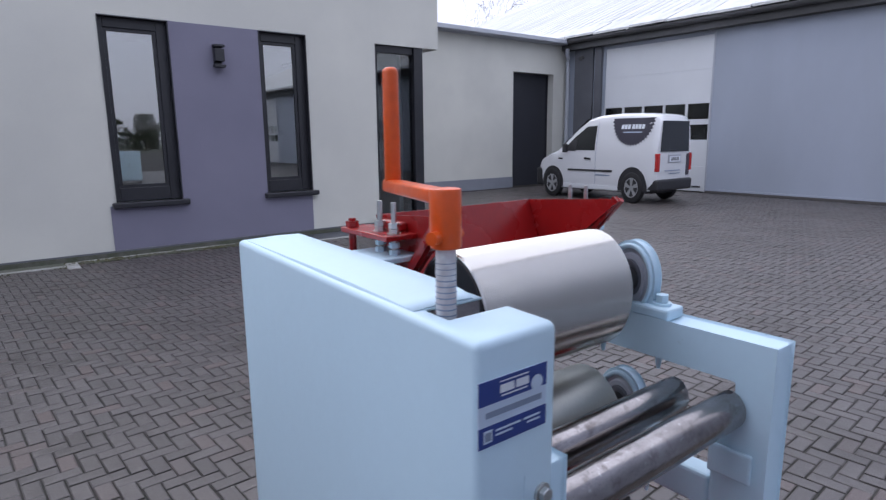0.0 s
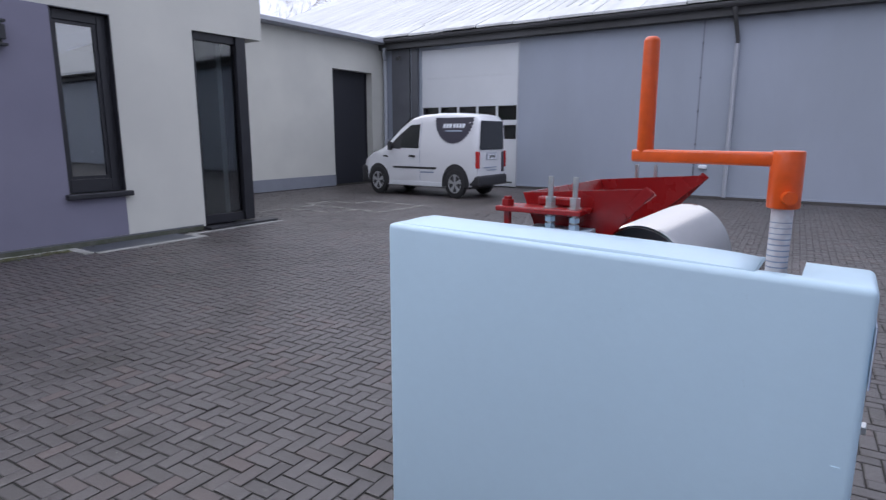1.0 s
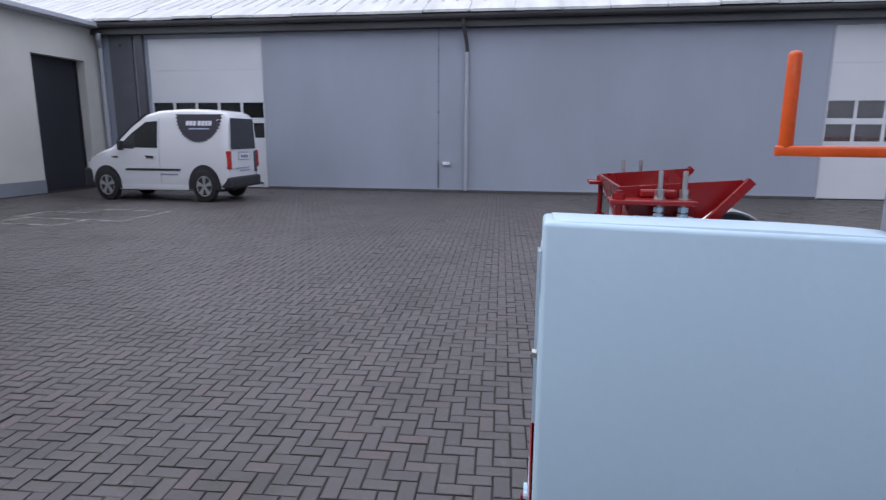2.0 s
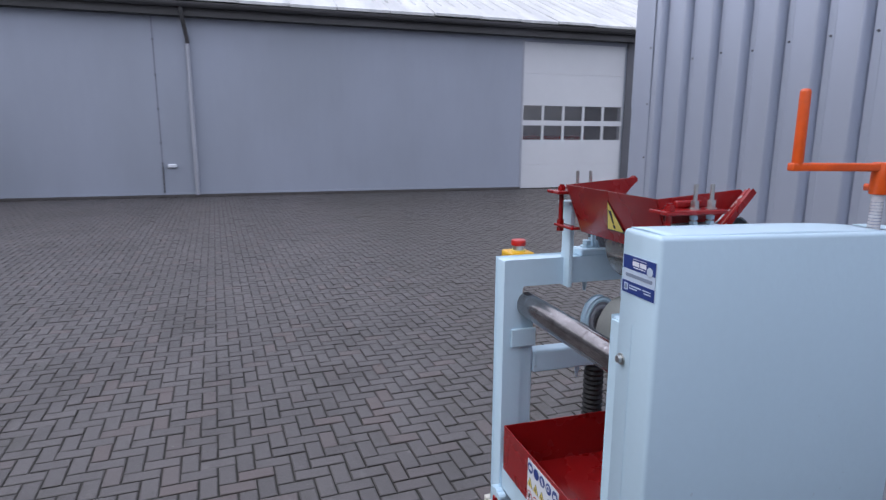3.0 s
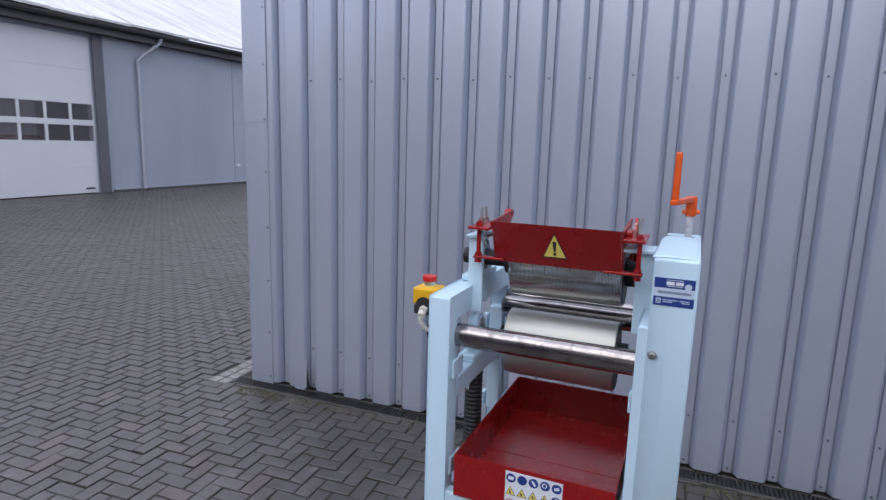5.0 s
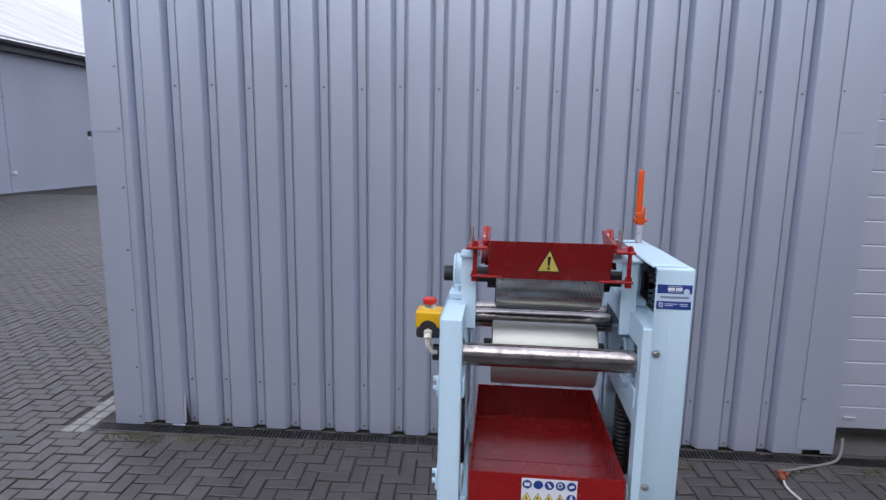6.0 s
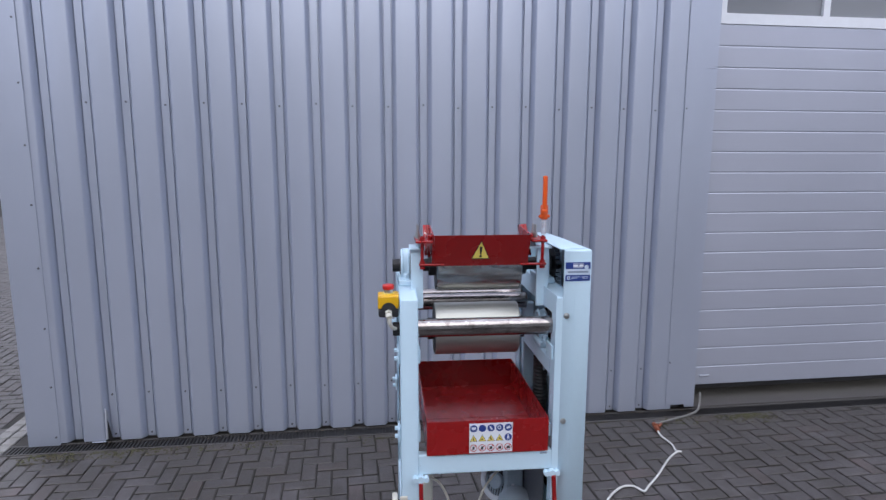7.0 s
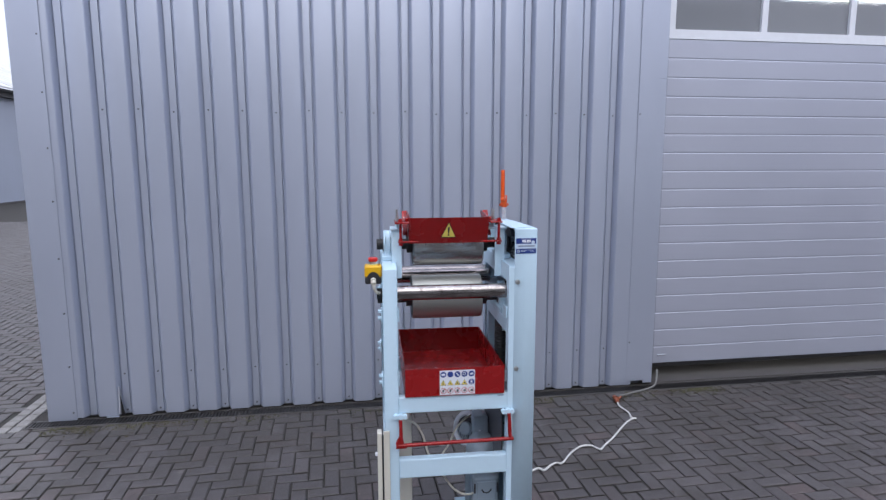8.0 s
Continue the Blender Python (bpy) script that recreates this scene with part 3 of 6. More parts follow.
part("base_strip", wall_y(-30, 11.9, XH - 0.07, XH - 0.002, 0.0, 0.06, [(G1[0] - 0.05, G1[1] + 0.1, 0, 0.06), (G2[0] - 0.4, G2[1] + 0.05, 0, 0.06), (G3[0] - 0.05, G3[1] + 0.05, 0, 0.06)]), DARKCONCRETE, hall, "grey concrete strip along the foot of the wall")
part("wall_sill", wall_y(-30, 11.9, XH - 0.035, XH - 0.002, 0.0605, 0.10, [(G1[0] - 0.05, G1[1] + 0.1, 0.06, 0.1), (G2[0] - 0.4, G2[1] + 0.05, 0.06, 0.1), (G3[0] - 0.05, G3[1] + 0.05, 0.06, 0.1)]), HALL, hall)
for y in (JOINT_Y, 3.435):
    part("panel_joint", B((XH - 0.004, XH - 0.0008, y - 0.012, y + 0.012, 0.1, HZ)), PLINTH, hall)
for y in (3.435, JOINT_Y):
    for z in (0.78, 1.24, 1.99, 2.73, 3.48):
        part("hinge_bolt", B((XH - 0.025, XH - 0.0042, y - 0.022, y + 0.022, z - 0.018, z + 0.018)), SCREW, hall, bevel=0.006)
part("pillar", B((XH - 0.06, XH - 0.002, G2[0] - 0.30, G2[0] - 0.02, 0.0, HZ)), PILLAR, hall, "dark grey door post")
part("pillar", B((XH - 0.10, XH - 0.002, G1[1] + 0.08, G1[1] + 0.3, 0.0, HZ)), PILLAR, hall, "dark grey door post")
part("pillar", B((XH - 0.06, XH - 0.002, G1[1] + 0.4, YD - 0.35, 0.0, HZ)), PILLAR, hall, "dark grey door post")
part("gate_edge", B((XH - 0.012, XH - 0.0009, G2[1] + 0.005, G2[1] + 0.05, 0.0, 3.92), (XH - 0.012, XH - 0.0009, G1[0] - 0.05, G1[0] - 0.005, 0.0, 3.92), (XH - 0.012, XH - 0.0009, G3[1] + 0.005, G3[1] + 0.05, 0.0, 3.92)), PIPEGREY, hall)


def hall_gate(name, y0, y1, panes):
    g = thing(name, "white sectional gate with two rows of five windows", "gate", (XH, (y0 + y1) / 2, 0), kind="structure")
    x, n = XH + 0.03, 5
    for z0, z1 in ((0.02, 0.66), (0.662, 1.297), (2.276, 3.07), (3.072, 3.875)):
        part("panel", B((x, x + 0.04, y0 + 0.002, y1 - 0.002, z0, z1)), GATEWHITE, g, bevel=0.003, segments=1)
    for z0, z1 in ((1.297, 1.332), (1.715, 1.85), (2.241, 2.276)):
        part("rail", B((x - 0.004, x + 0.04, y0 + 0.002, y1 - 0.002, z0, z1)), GATEWHITE, g)
    step = (y1 - y0) / n
    for z0, z1 in ((1.332, 1.715), (1.85, 2.241)):
        for i in range(n + 1):
            c = y0 + step * i
            part("mullion", B((x, x + 0.04, max(c - 0.035, y0 + 0.002), min(c + 0.035, y1 - 0.002), z0, z1)), GATEWHITE, g)
        for i in range(n):
            part("pane", B((x + 0.016, x + 0.022, y0 + step * i + 0.035, y0 + step * (i + 1) - 0.035, z0, z1)), panes, g)
    part("handle", B((x - 0.02, x, y0 + 0.12, y0 + 0.36, 0.12, 0.16)), PLASTIC, g, "black pull handle", bevel=0.006)
    return g


hall_gate("gate_1", *G1, CLEARGLASS)
hall_gate("gate_2", *G2, GATEGLASS)
hall_gate("gate_3", *G3, CLEARGLASS)


def downpipe(y, drop, slant=0.06):
    d = thing("downpipe", "grey metal downpipe with offset under the gutter", "downpipe", (XH - 0.06, y, 0), group="downpipes on the hall", kind="structure")
    part("pipe", R((XH - 0.07, y, 0.05), (XH - 0.07, y, drop), 0.045), PIPEGREY, d, smooth=True)
    part("offset", tube([(XH - 0.07, y, drop), (XH - 0.09, y, drop + 0.12), (XH - 0.26, y + slant * 0.8, HZ - 0.06), (XH - 0.33, y + slant, HZ + 0.08), (XH - 0.34, y + slant, HZ + 0.18)], 0.045, 12), GUTTER if slant > 0 else PIPEGREY, d, smooth=True)
    for z in (0.6, 2.0, drop - 0.1):
        part("clamp", R((XH - 0.07, y, z), (XH - 0.07, y, z + 0.03), 0.052), PIPEGREY, d)
    return d


downpipe(2.724, 3.41)
downpipe(-9.931, 3.39, -0.54)
corner_pipe = thing("corner_pipe", "thick grey pipes with elbow in the yard's corner", "downpipe", (XH - 0.1, YD - 0.2, 0), kind="structure")
part("pipe", R((XH - 0.14, YD - 0.15, 0.0), (XH - 0.14, YD - 0.15, 3.5), 0.055), PIPEGREY, corner_pipe, smooth=True)
part("elbow", tube([(XH - 0.14, YD - 0.15, 3.5), (XH - 0.14, YD - 0.15, 3.75), (XH - 0.3, YD - 0.25, 3.85), (XH - 0.34, YD - 0.3, 4.0)], 0.06, 12), PIPEGREY, corner_pipe, smooth=True)
part("lamp_head", R((XH - 0.2, YD - 0.75, 3.72), (XH - 0.33, YD - 0.78, 3.66), 0.06), GUTTER, corner_pipe, smooth=True)
switch = thing("wall_switch", "dark key switch over a white plate on the hall wall", "switch", (XH - 0.03, -16.94, 1.79))
part("key_box", B((XH - 0.07, XH - 0.002, -17.01, -16.89, 1.71, 1.88)), PLASTIC, switch, bevel=0.01)
part("plate", B((XH - 0.03, XH - 0.002, -16.98, -16.91, 1.61, 1.70)), SIGNWHITE, switch, bevel=0.004)
lamp_box = thing("outdoor_socket", "small white socket box on the hall wall", "socket", (XH - 0.03, -13.66, 0.61), group="sockets on the hall")
part("housing", B((XH - 0.06, XH - 0.002, -13.73, -13.61, 0.58, 0.66)), SIGNWHITE, lamp_box, bevel=0.008)
part("lid", B((XH - 0.075, XH - 0.061, -13.72, -13.62, 0.59, 0.65)), SIGNWHITE, lamp_box, bevel=0.005)
socket = thing("outdoor_socket", "small white socket box on the hall wall", "socket", (XH - 0.03, 3.232, 0.70), group="sockets on the hall")
part("housing", B((XH - 0.06, XH - 0.002, 3.14, 3.32, 0.68, 0.76)), SIGNWHITE, socket, bevel=0.008)
part("lid", B((XH - 0.075, XH - 0.061, 3.15, 3.31, 0.687, 0.75)), SIGNWHITE, socket, bevel=0.005)
part("conduit", R((XH - 0.02, 3.435, 0.1), (XH - 0.02, 3.435, 0.73), 0.015, 8), PILLAR, socket)

# ---- shed with trapezoid sheeting, a little askew to the yard ----
SHED_ANGLE = 1.78
SHED_TURN = Matrix.Rotation(radians(SHED_ANGLE), 4, "Z")
YS, PITCH, X1 = -0.855, 0.195, 2.363
shed = thing("shed_building", "tall shed clad in grey-blue trapezoid sheet steel", "building", (0, YS - 3, 0), kind="structure", turn=SHED_TURN)
prof = [(2.72, YS)]
k = 0
while True:
    c = X1 + PITCH - PITCH * k
    if c < -0.95:
        break
    rib = ((0.0500, 0.0), (0.0455, 0.0008), (0.0422, 0.0030), (0.0400, 0.0065), (0.0262, 0.0300), (0.0252, 0.0490), (0.0202, 0.0495), (0.0185, 0.0382), (0.006, 0.0380))
    prof += [(c + u, YS - v) for u, v in rib] + [(c - u, YS - v) for u, v in rib[::-1]]
    k += 1
prof.append((-0.95, YS))


def sheet(z0, z1):
    bm = bmesh.new()
    a = [bm.verts.new((x, y, z0)) for x, y in prof]
    b = [bm.verts.new((x, y, z1)) for x, y in prof]
    c = [bm.verts.new((x, y - 0.0012, z0)) for x, y in prof]
    d = [bm.verts.new((x, y - 0.0012, z1)) for x, y in prof]
    for i in range(len(prof) - 1):
        bm.faces.new((a[i], a[i + 1], b[i + 1], b[i]))
        bm.faces.new((c[i + 1], c[i], d[i], d[i + 1]))
        bm.faces.new((a[i + 1], a[i], c[i], c[i + 1]))
    return bm


part("sheeting", sheet(0.012, 6.2), SHED, shed, "trapezoid sheet cladding with narrow valleys", smooth=True)
part("backing_wall", B((-1.04, 2.745, YS - 0.20, YS - 0.058, 0.0, 6.2)), PILLAR, shed)
part("side_wall", B((2.585, 2.745, -9.0, YS - 0.20, 0.0, 6.2), (-9.0, -8.8, -9.0, YS - 0.2, 0, 6.2), (-9.0, 2.745, -9.2, -9.0, 0, 6.2)), SHED, shed)
part("roof", B((-9.1, 2.89, -9.3, YS + 0.1, 6.2, 6.35)), GUTTER, shed)
for z0, z1 in ((0.0, 1.63), (1.624, 6.2)):
    e = 0.0 if z0 == 0.0 else 0.0025
    part("corner_flashing", B((2.637, 2.801 + e, YS + 0.002 + e, YS + 0.0045 + e, z0, z1), (2.798 + e, 2.8005 + e, -2.6, YS + 0.002 + e, z0, z1)), SHED, shed)
for z in (0.05, 0.34, 0.67, 1.0, 1.335, 1.64, 1.95, 2.265, 2.6, 2.95):
    part("rivet", R((2.655, YS + 0.004, z), (2.655, YS + 0.009, z), 0.0055, 8), SCREW, shed)
part("base_rail", B((-1.03, 2.63, YS - 0.0575, YS - 0.0515, 0.0, 0.05)), PILLAR, shed)
# the sheet is not cut: a black triangle paints the gap's shade
part("gap_shade", extrude([(2.3855, YS + 0.001, 0.013), (2.362, YS + 0.001, 0.013), (2.3855, YS + 0.001, 0.15)], (0, 0.001, 0)), BLACK, shed, "black plate for the shade in the gap where the sheet has bent away")
part("bent_strip", extrude([(2.386, YS - 0.03, 0.03), (2.386, YS + 0.016, 0.03), (2.386, YS + 0.004, 0.20), (2.386, YS - 0.02, 0.17)], (0.008, 0, 0)), PIPEGREY, shed, "bent edge strip standing off the sheeting")
part("bent_foot", B((2.395, 2.47, YS + 0.006, YS + 0.012, 0.006, 0.014)), SHED, shed, "loose strip lying at the foot of the sheeting", bevel=0.002)
for e, z0, z1 in ((0.0, 0.04, 1.68), (0.0025, 1.674, 6.2)):
    part("door_flashing", B((-1.04, -0.915, YS + 0.002 + e, YS + 0.0045 + e, z0, z1)), SHED, shed)
for e, z0, z1 in ((0.0, 0.02, 2.1), (0.0025, 2.094, 6.2)):
    part("door_jamb", B((-1.103, -1.0405, YS - 0.001 + e, YS + 0.0015 + e, z0, z1), (-1.1055, -1.103, YS - 0.13, YS + 0.0015 + e, z0, z1)), SHED, shed)
for z in (0.32, 1.865, 3.3):
    part("rivet", R((-0.926, YS + 0.004, z), (-0.926, YS + 0.009, z), 0.005, 8), SCREW, shed)
k = 0
while X1 - PITCH * k > -0.90:
    c = X1 - PITCH * k
    zj = 1.861 + 0.008 * math.sin(k * 2.3)
    for z in (zj, 0.268 + 0.006 * math.sin(k * 1.7), 0.034, 3.3):
        part("screw", R((c, YS - 0.0385, z), (c, YS - 0.0325, z), 0.0052, 8), SCREW, shed)
    k += 1

shed_door = thing("door_3", "silver-grey ribbed sectional door with windows high up", "door", (-2.8, YS - 0.1, 0.1), kind="structure", turn=SHED_TURN)
DX0, DX1, DY, SLAT = -4.8, -1.172, -0.975, 0.1255
for k in range(18):
    z = 2.370 - SLAT * (k + 1)
    part("slat", B((DX0, DX1, DY - 0.011, DY, z + 0.0015, z + SLAT - 0.0015)), DOORGREY, shed_door, bevel=0.005, segments=2)
part("door_core", B((DX0, DX1, DY - 0.05, DY - 0.0035, 0.115, 2.37), (DX0, DX1, DY - 0.05, DY - 0.031, 2.95, 4.2)), DOORGREY, shed_door)
part("window_rail", B((DX0, DX1, DY - 0.0115, DY + 0.004, 2.371, 2.432), (DX0, DX1, DY - 0.03, DY + 0.004, 2.95, 3.02)), SIGNWHITE, shed_door, "pale window rail")
PANES = [-1.19 - 0.674 * k for k in range(6)]
for k, c in enumerate(PANES):
    part("mullion", B((c - 0.022, c + 0.022, DY - 0.03, DY + 0.004, 2.432, 2.95)), SIGNWHITE, shed_door)
for a, b in zip(PANES, PANES[1:]):
    part("pane", B((b + 0.022, a - 0.022, DY - 0.022, DY - 0.016, 2.432, 2.95)), MILKY, shed_door, "milky grey window pane")
for k in range(8):
    part("slat", B((DX0, DX1, DY - 0.03, DY, 3.023 + SLAT * k, 3.141 + SLAT * k)), DOORGREY, shed_door)
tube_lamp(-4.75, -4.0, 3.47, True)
part("pull_tab", B((-1.27, -1.205, DY, DY + 0.012, 0.168, 0.180)), PIPEGREY, shed_door, "small pull tab", bevel=0.003)
part("bottom_seal", B((DX0, DX1, DY - 0.03, DY - 0.005, 0.085, 0.112)), BLACK, shed_door, "black rubber seal")
part("lintel", B((DX0 - 0.1, -1.11, YS - 0.2, YS - 0.003, 4.0, 6.2), (-9.0, DX0, YS - 0.2, YS - 0.003, 0.0, 6.2)), SHED, shed)
threshold = single("door_threshold", B((DX0, -1.11, -1.40, -0.872, -0.01, 0.012)), DARKCONCRETE, "worn dark concrete threshold before the sectional door", "threshold", kind="structure")
threshold.matrix_world = SHED_TURN

# ---- added block that no view shows, to hold back sky light from -x ----
far_wall = thing("unseen_light_block", "added grey block out of view that holds back sky light from -x", "building", (-15, 0, 0), kind="structure")
part("wall", B((-15.3, -15.0, -70, 40, 0.0, 4.6)), PLINTH, far_wall)
part("roof", extrude([(-15.0, -70, 4.6), (-15.0, -70, 4.7), (-24, -70, 6.4), (-24, -70, 6.2)], (0, 110, 0)), GUTTER, far_wall)

# ---- drain channel along the shed ----
drain = thing("drain_channel", "slotted cast iron drain along the shed's foot", "drain", (0, -0.81, 0), kind="structure", turn=SHED_TURN)
part("channel_edge", B((-4.8, 2.90, -0.767, -0.757, -0.01, 0.003), (-4.8, 2.90, -0.867, -0.857, -0.01, 0.003)), DARKCONCRETE, drain)
# shallow black sheet in place of the shade down in the channel
part("channel_shade", B((-4.8, 2.90, -0.857, -0.767, -0.0066, -0.0060)), BLACK, drain)
slots = bmesh.new()
for k in range(380):
    c = 2.88 - 0.02 * k
    box(slots, c - 0.005, c + 0.005, -0.857, -0.767, -0.0058, 0.002)
part("grate_bars", slots, IRON, drain, kind="stuff")
strip = thing("stone_strip", "short strip of pale worn stones at the shed's corner", "paving", (3.0, -1.0, 0), kind="structure", turn=SHED_TURN)
for i in range(2):
    for j in range(9):
        x0, y0 = 2.905 + 0.075 * i, -0.73 - 0.085 * j
        part("stone", B((x0, x0 + 0.066, y0 - 0.075, y0, -0.01, 0.003)), PALESTONE, strip, bevel=0.004, segments=1)

# ---- the roller mill ----
mill = thing("roller_mill", "pale blue two-roller mill with red hopper, red tray and orange crank", "machine", (0.555, 0.69, 0))
LX0, LX1, RX0, RX1 = 0.773, 0.823, 0.335, 0.385
FY0, FY1, BY0, BY1 = 0.894, 0.928, 0.457, 0.496
for x0, x1 in ((LX0, LX1), (RX0, RX1)):
    # posts and top beam welded into one portal, with rounded inner corners
    front = FY1 if x0 > 0.6 else 0.9258
    out = [(x0, BY0, 0.006), (x0, BY0, 1.20), (x0, front, 1.20), (x0, front, 0.006), (x0, FY0, 0.006)]
    out += [(x0, FY0 - 0.008 + 0.008 * math.cos(math.pi / 2 * k / 5), 1.142 + 0.008 * math.sin(math.pi / 2 * k / 5)) for k in range(6)]
    out += [(x0, BY1 + 0.008 - 0.008 * math.sin(math.pi / 2 * k / 5), 1.142 + 0.008 * math.cos(math.pi / 2 * k / 5)) for k in range(6)]
    out += [(x0, BY1, 0.006)]
    p = part("portal_frame", extrude(out, (x1 - x0, 0, 0)), BLUE, mill, "welded portal of two posts and a top beam", bevel=0.004, smooth=True)
    for y0, y1 in ((FY0, FY1), (BY0, BY1)):
        part("foot_plate", B((x0 - 0.012, x1 + 0.012, y0 - 0.012, y1 + 0.012, 0.0, 0.0058)), BLUE, p)
    part("lower_beam", B((x0 + 0.0006, x1 - 0.0006, BY1 - 0.004, FY0 + 0.004, 0.445, 0.505)), BLUE, mill, bevel=0.005)
    part("tray_rail", B((x0 + 0.004, x1 - 0.004, BY1 - 0.004, FY0 + 0.004, 0.69, 0.735)), BLUE, mill, bevel=0.005)
    # sliding frame of the lower roller
    s0, s1 = x0 + 0.006, x1 - 0.006
    slide = part("slide_frame", B((s0, s1, 0.858, 0.8925, 0.775, 1.085), (s0, s1, 0.4975, 0.529, 0.775, 1.085), (s0, s1, 0.529, 0.858, 0.945, 0.995)), BLUE, mill, "sliding frame that carries the lower roller", bevel=0.005)
    for yc in (0.872, 0.513):
        out = yc > 0.7
        for z in (1.034, 0.80):
            a, b = (yc - 0.014, FY1 - 0.012) if out else (BY0 + 0.012, yc + 0.014)
            inner = x0 - 0.007 if x0 > 0.6 else x1 + 0.0005
            part("guide_clip", B((inner, inner + 0.0065, a, b, z - 0.021, z + 0.021)), BLUE, mill, bevel=0.003)
            outer = x1 + 0.0005 if x0 > 0.6 else x0 - 0.007
            if x0 > 0.6:
                part("guide_clip", B((outer, outer + 0.0065, a, b, z - 0.021, z + 0.021)), BLUE, mill, bevel=0.003)
                for dz in (-0.012, 0.012):
                    part("clip_bolt", R((outer + 0.006, (a + b) / 2, z + dz), (outer + 0.016, (a + b) / 2, z + dz), 0.007, 6), BLUE, mill)
    # rounded fillets where the beams meet the posts
    for yc, sgn in ((FY0, -1), (BY1, 1)):
        pts = [(x0 + 0.012, yc, 0.735)]
        for k in range(7):
            a = math.pi / 2 * k / 6
            pts.append((x0 + 0.012, yc + sgn * 0.02 * (1 - math.sin(a)), 0.735 + 0.02 * (1 - math.cos(a))))
        part("fillet", extrude(pts, (0.026, 0, 0)), BLUE, mill)

for y0, y1, z0, z1 in ((FY0, FY1, 0.683, 0.744), (FY0, FY1, 0.438, 0.510), (BY0, BY1, 0.683, 0.744), (BY0, BY1, 0.20, 0.262)):
    part("cross_beam", B((RX1 - 0.004, LX0 + 0.004, y0 + 0.0008, y1 - 0.0008, z0, z1)), BLUE, mill, bevel=0.005)
tag = part("stamp_plate", B((0.399, 0.420, FY1 - 0.0002, FY1 + 0.0008, 0.7335, 0.7375)), INKGREY, mill, "tiny dark stamp")


def bellows(xc, yc, z0, z1):
    bm = bmesh.new()
    n, seg, rings = 72, 20, []
    for i in range(n + 1):
        z = z0 + (z1 - z0) * i / n
        r = 0.0225 + 0.0016 * math.cos(i * math.pi / 2)
        rings.append([bm.verts.new((xc + r * math.cos(2 * math.pi * k / seg), yc + r * math.sin(2 * math.pi * k / seg), z)) for k in range(seg)])
    for a, b in zip(rings, rings[1:]):
        for k in range(seg):
            bm.faces.new((a[k], a[(k + 1) % seg], b[(k + 1) % seg], b[k]))
    bm.faces.new(rings[0][::-1])
    bm.faces.new(rings[-1])
    return bm


part("bellows", bellows(0.798, 0.69, 0.735, 0.945), BLACK, mill, "black rubber bellows on the jack screw")
part("bellows", bellows(0.360, 0.69, 0.735, 0.945), BLACK, mill, "black rubber bellows on the jack screw")

# rollers
Y1, Z1, Y2, Z2, RR, RY = 0.677, 1.252, 0.685, 1.047, 0.083, 0.066


def roller(yc, zc, x0, x1, ribbed):
    bm, seg, rings = bmesh.new(), 96, []
    xs = [x0, x0 + 0.002]
    if ribbed:
        n = 2 * int((x1 - x0 - 0.006) / 0.0032)
        xs += [x0 + 0.003 + (x1 - x0 - 0.006) * k / n for k in range(n + 1)]
    xs += [x1 - 0.002, x1]
    for i, x in enumerate(xs):
        r = RR - 0.002 if i in (0, len(xs) - 1) else RR - (0.0007 if ribbed and i % 2 else 0.0)
        rings.append([bm.verts.new((x, yc + r * RY / RR * math.cos(2 * math.pi * k / seg), zc + r * math.sin(2 * math.pi * k / seg))) for k in range(seg)])
    for a, b in zip(rings, rings[1:]):
        for k in range(seg):
            bm.faces.new((a[k], a[(k + 1) % seg], b[(k + 1) % seg], b[k]))
    bm.faces.new(rings[0][::-1])
    bm.faces.new(rings[-1])
    return bm


for yc, zc, ribbed, x0, x1 in ((Y1, Z1, True, 0.440, 0.703), (Y2, Z2, False, 0.443, 0.708)):
    r = part("roller", roller(yc, zc, x0, x1, ribbed), ROLL if ribbed else ROLL2, mill, "finely grooved bright steel roller" if ribbed else "smooth dull grey steel roller", smooth=True)
    part("shaft", R((0.345, yc, zc), (x0 + 0.001, yc, zc), 0.020, 24), BLACK, r, smooth=True)
    part("shaft", R((x1 - 0.001, yc, zc), (0.838, yc, zc), 0.020, 24), BLACK, r, smooth=True)
    for xe, o in ((x0, -1), (x1, 1)):
        cap = R((xe, yc, zc), (xe + o * 0.0015, yc, zc), RR - 0.005, 64)
        for v in cap.verts:
            v.co.y = yc + (v.co.y - yc) * RY / RR
        part("end_plate", cap, PLASTIC, r, "dark roller end", smooth=True)
    part("collar", R((x1, yc, zc), (x1 + 0.022, yc, zc), 0.034, 24), BLACK, r, smooth=True)
    part("collar", R((x0 - 0.022, yc, zc), (x0, yc, zc), 0.034, 24), BLACK, r, smooth=True)


def squash(bm, yc, k=0.8):
    """Narrows a part along y about its axis."""
    for v in bm.verts:
        v.co.y = yc + (v.co.y - yc) * k
    return bm


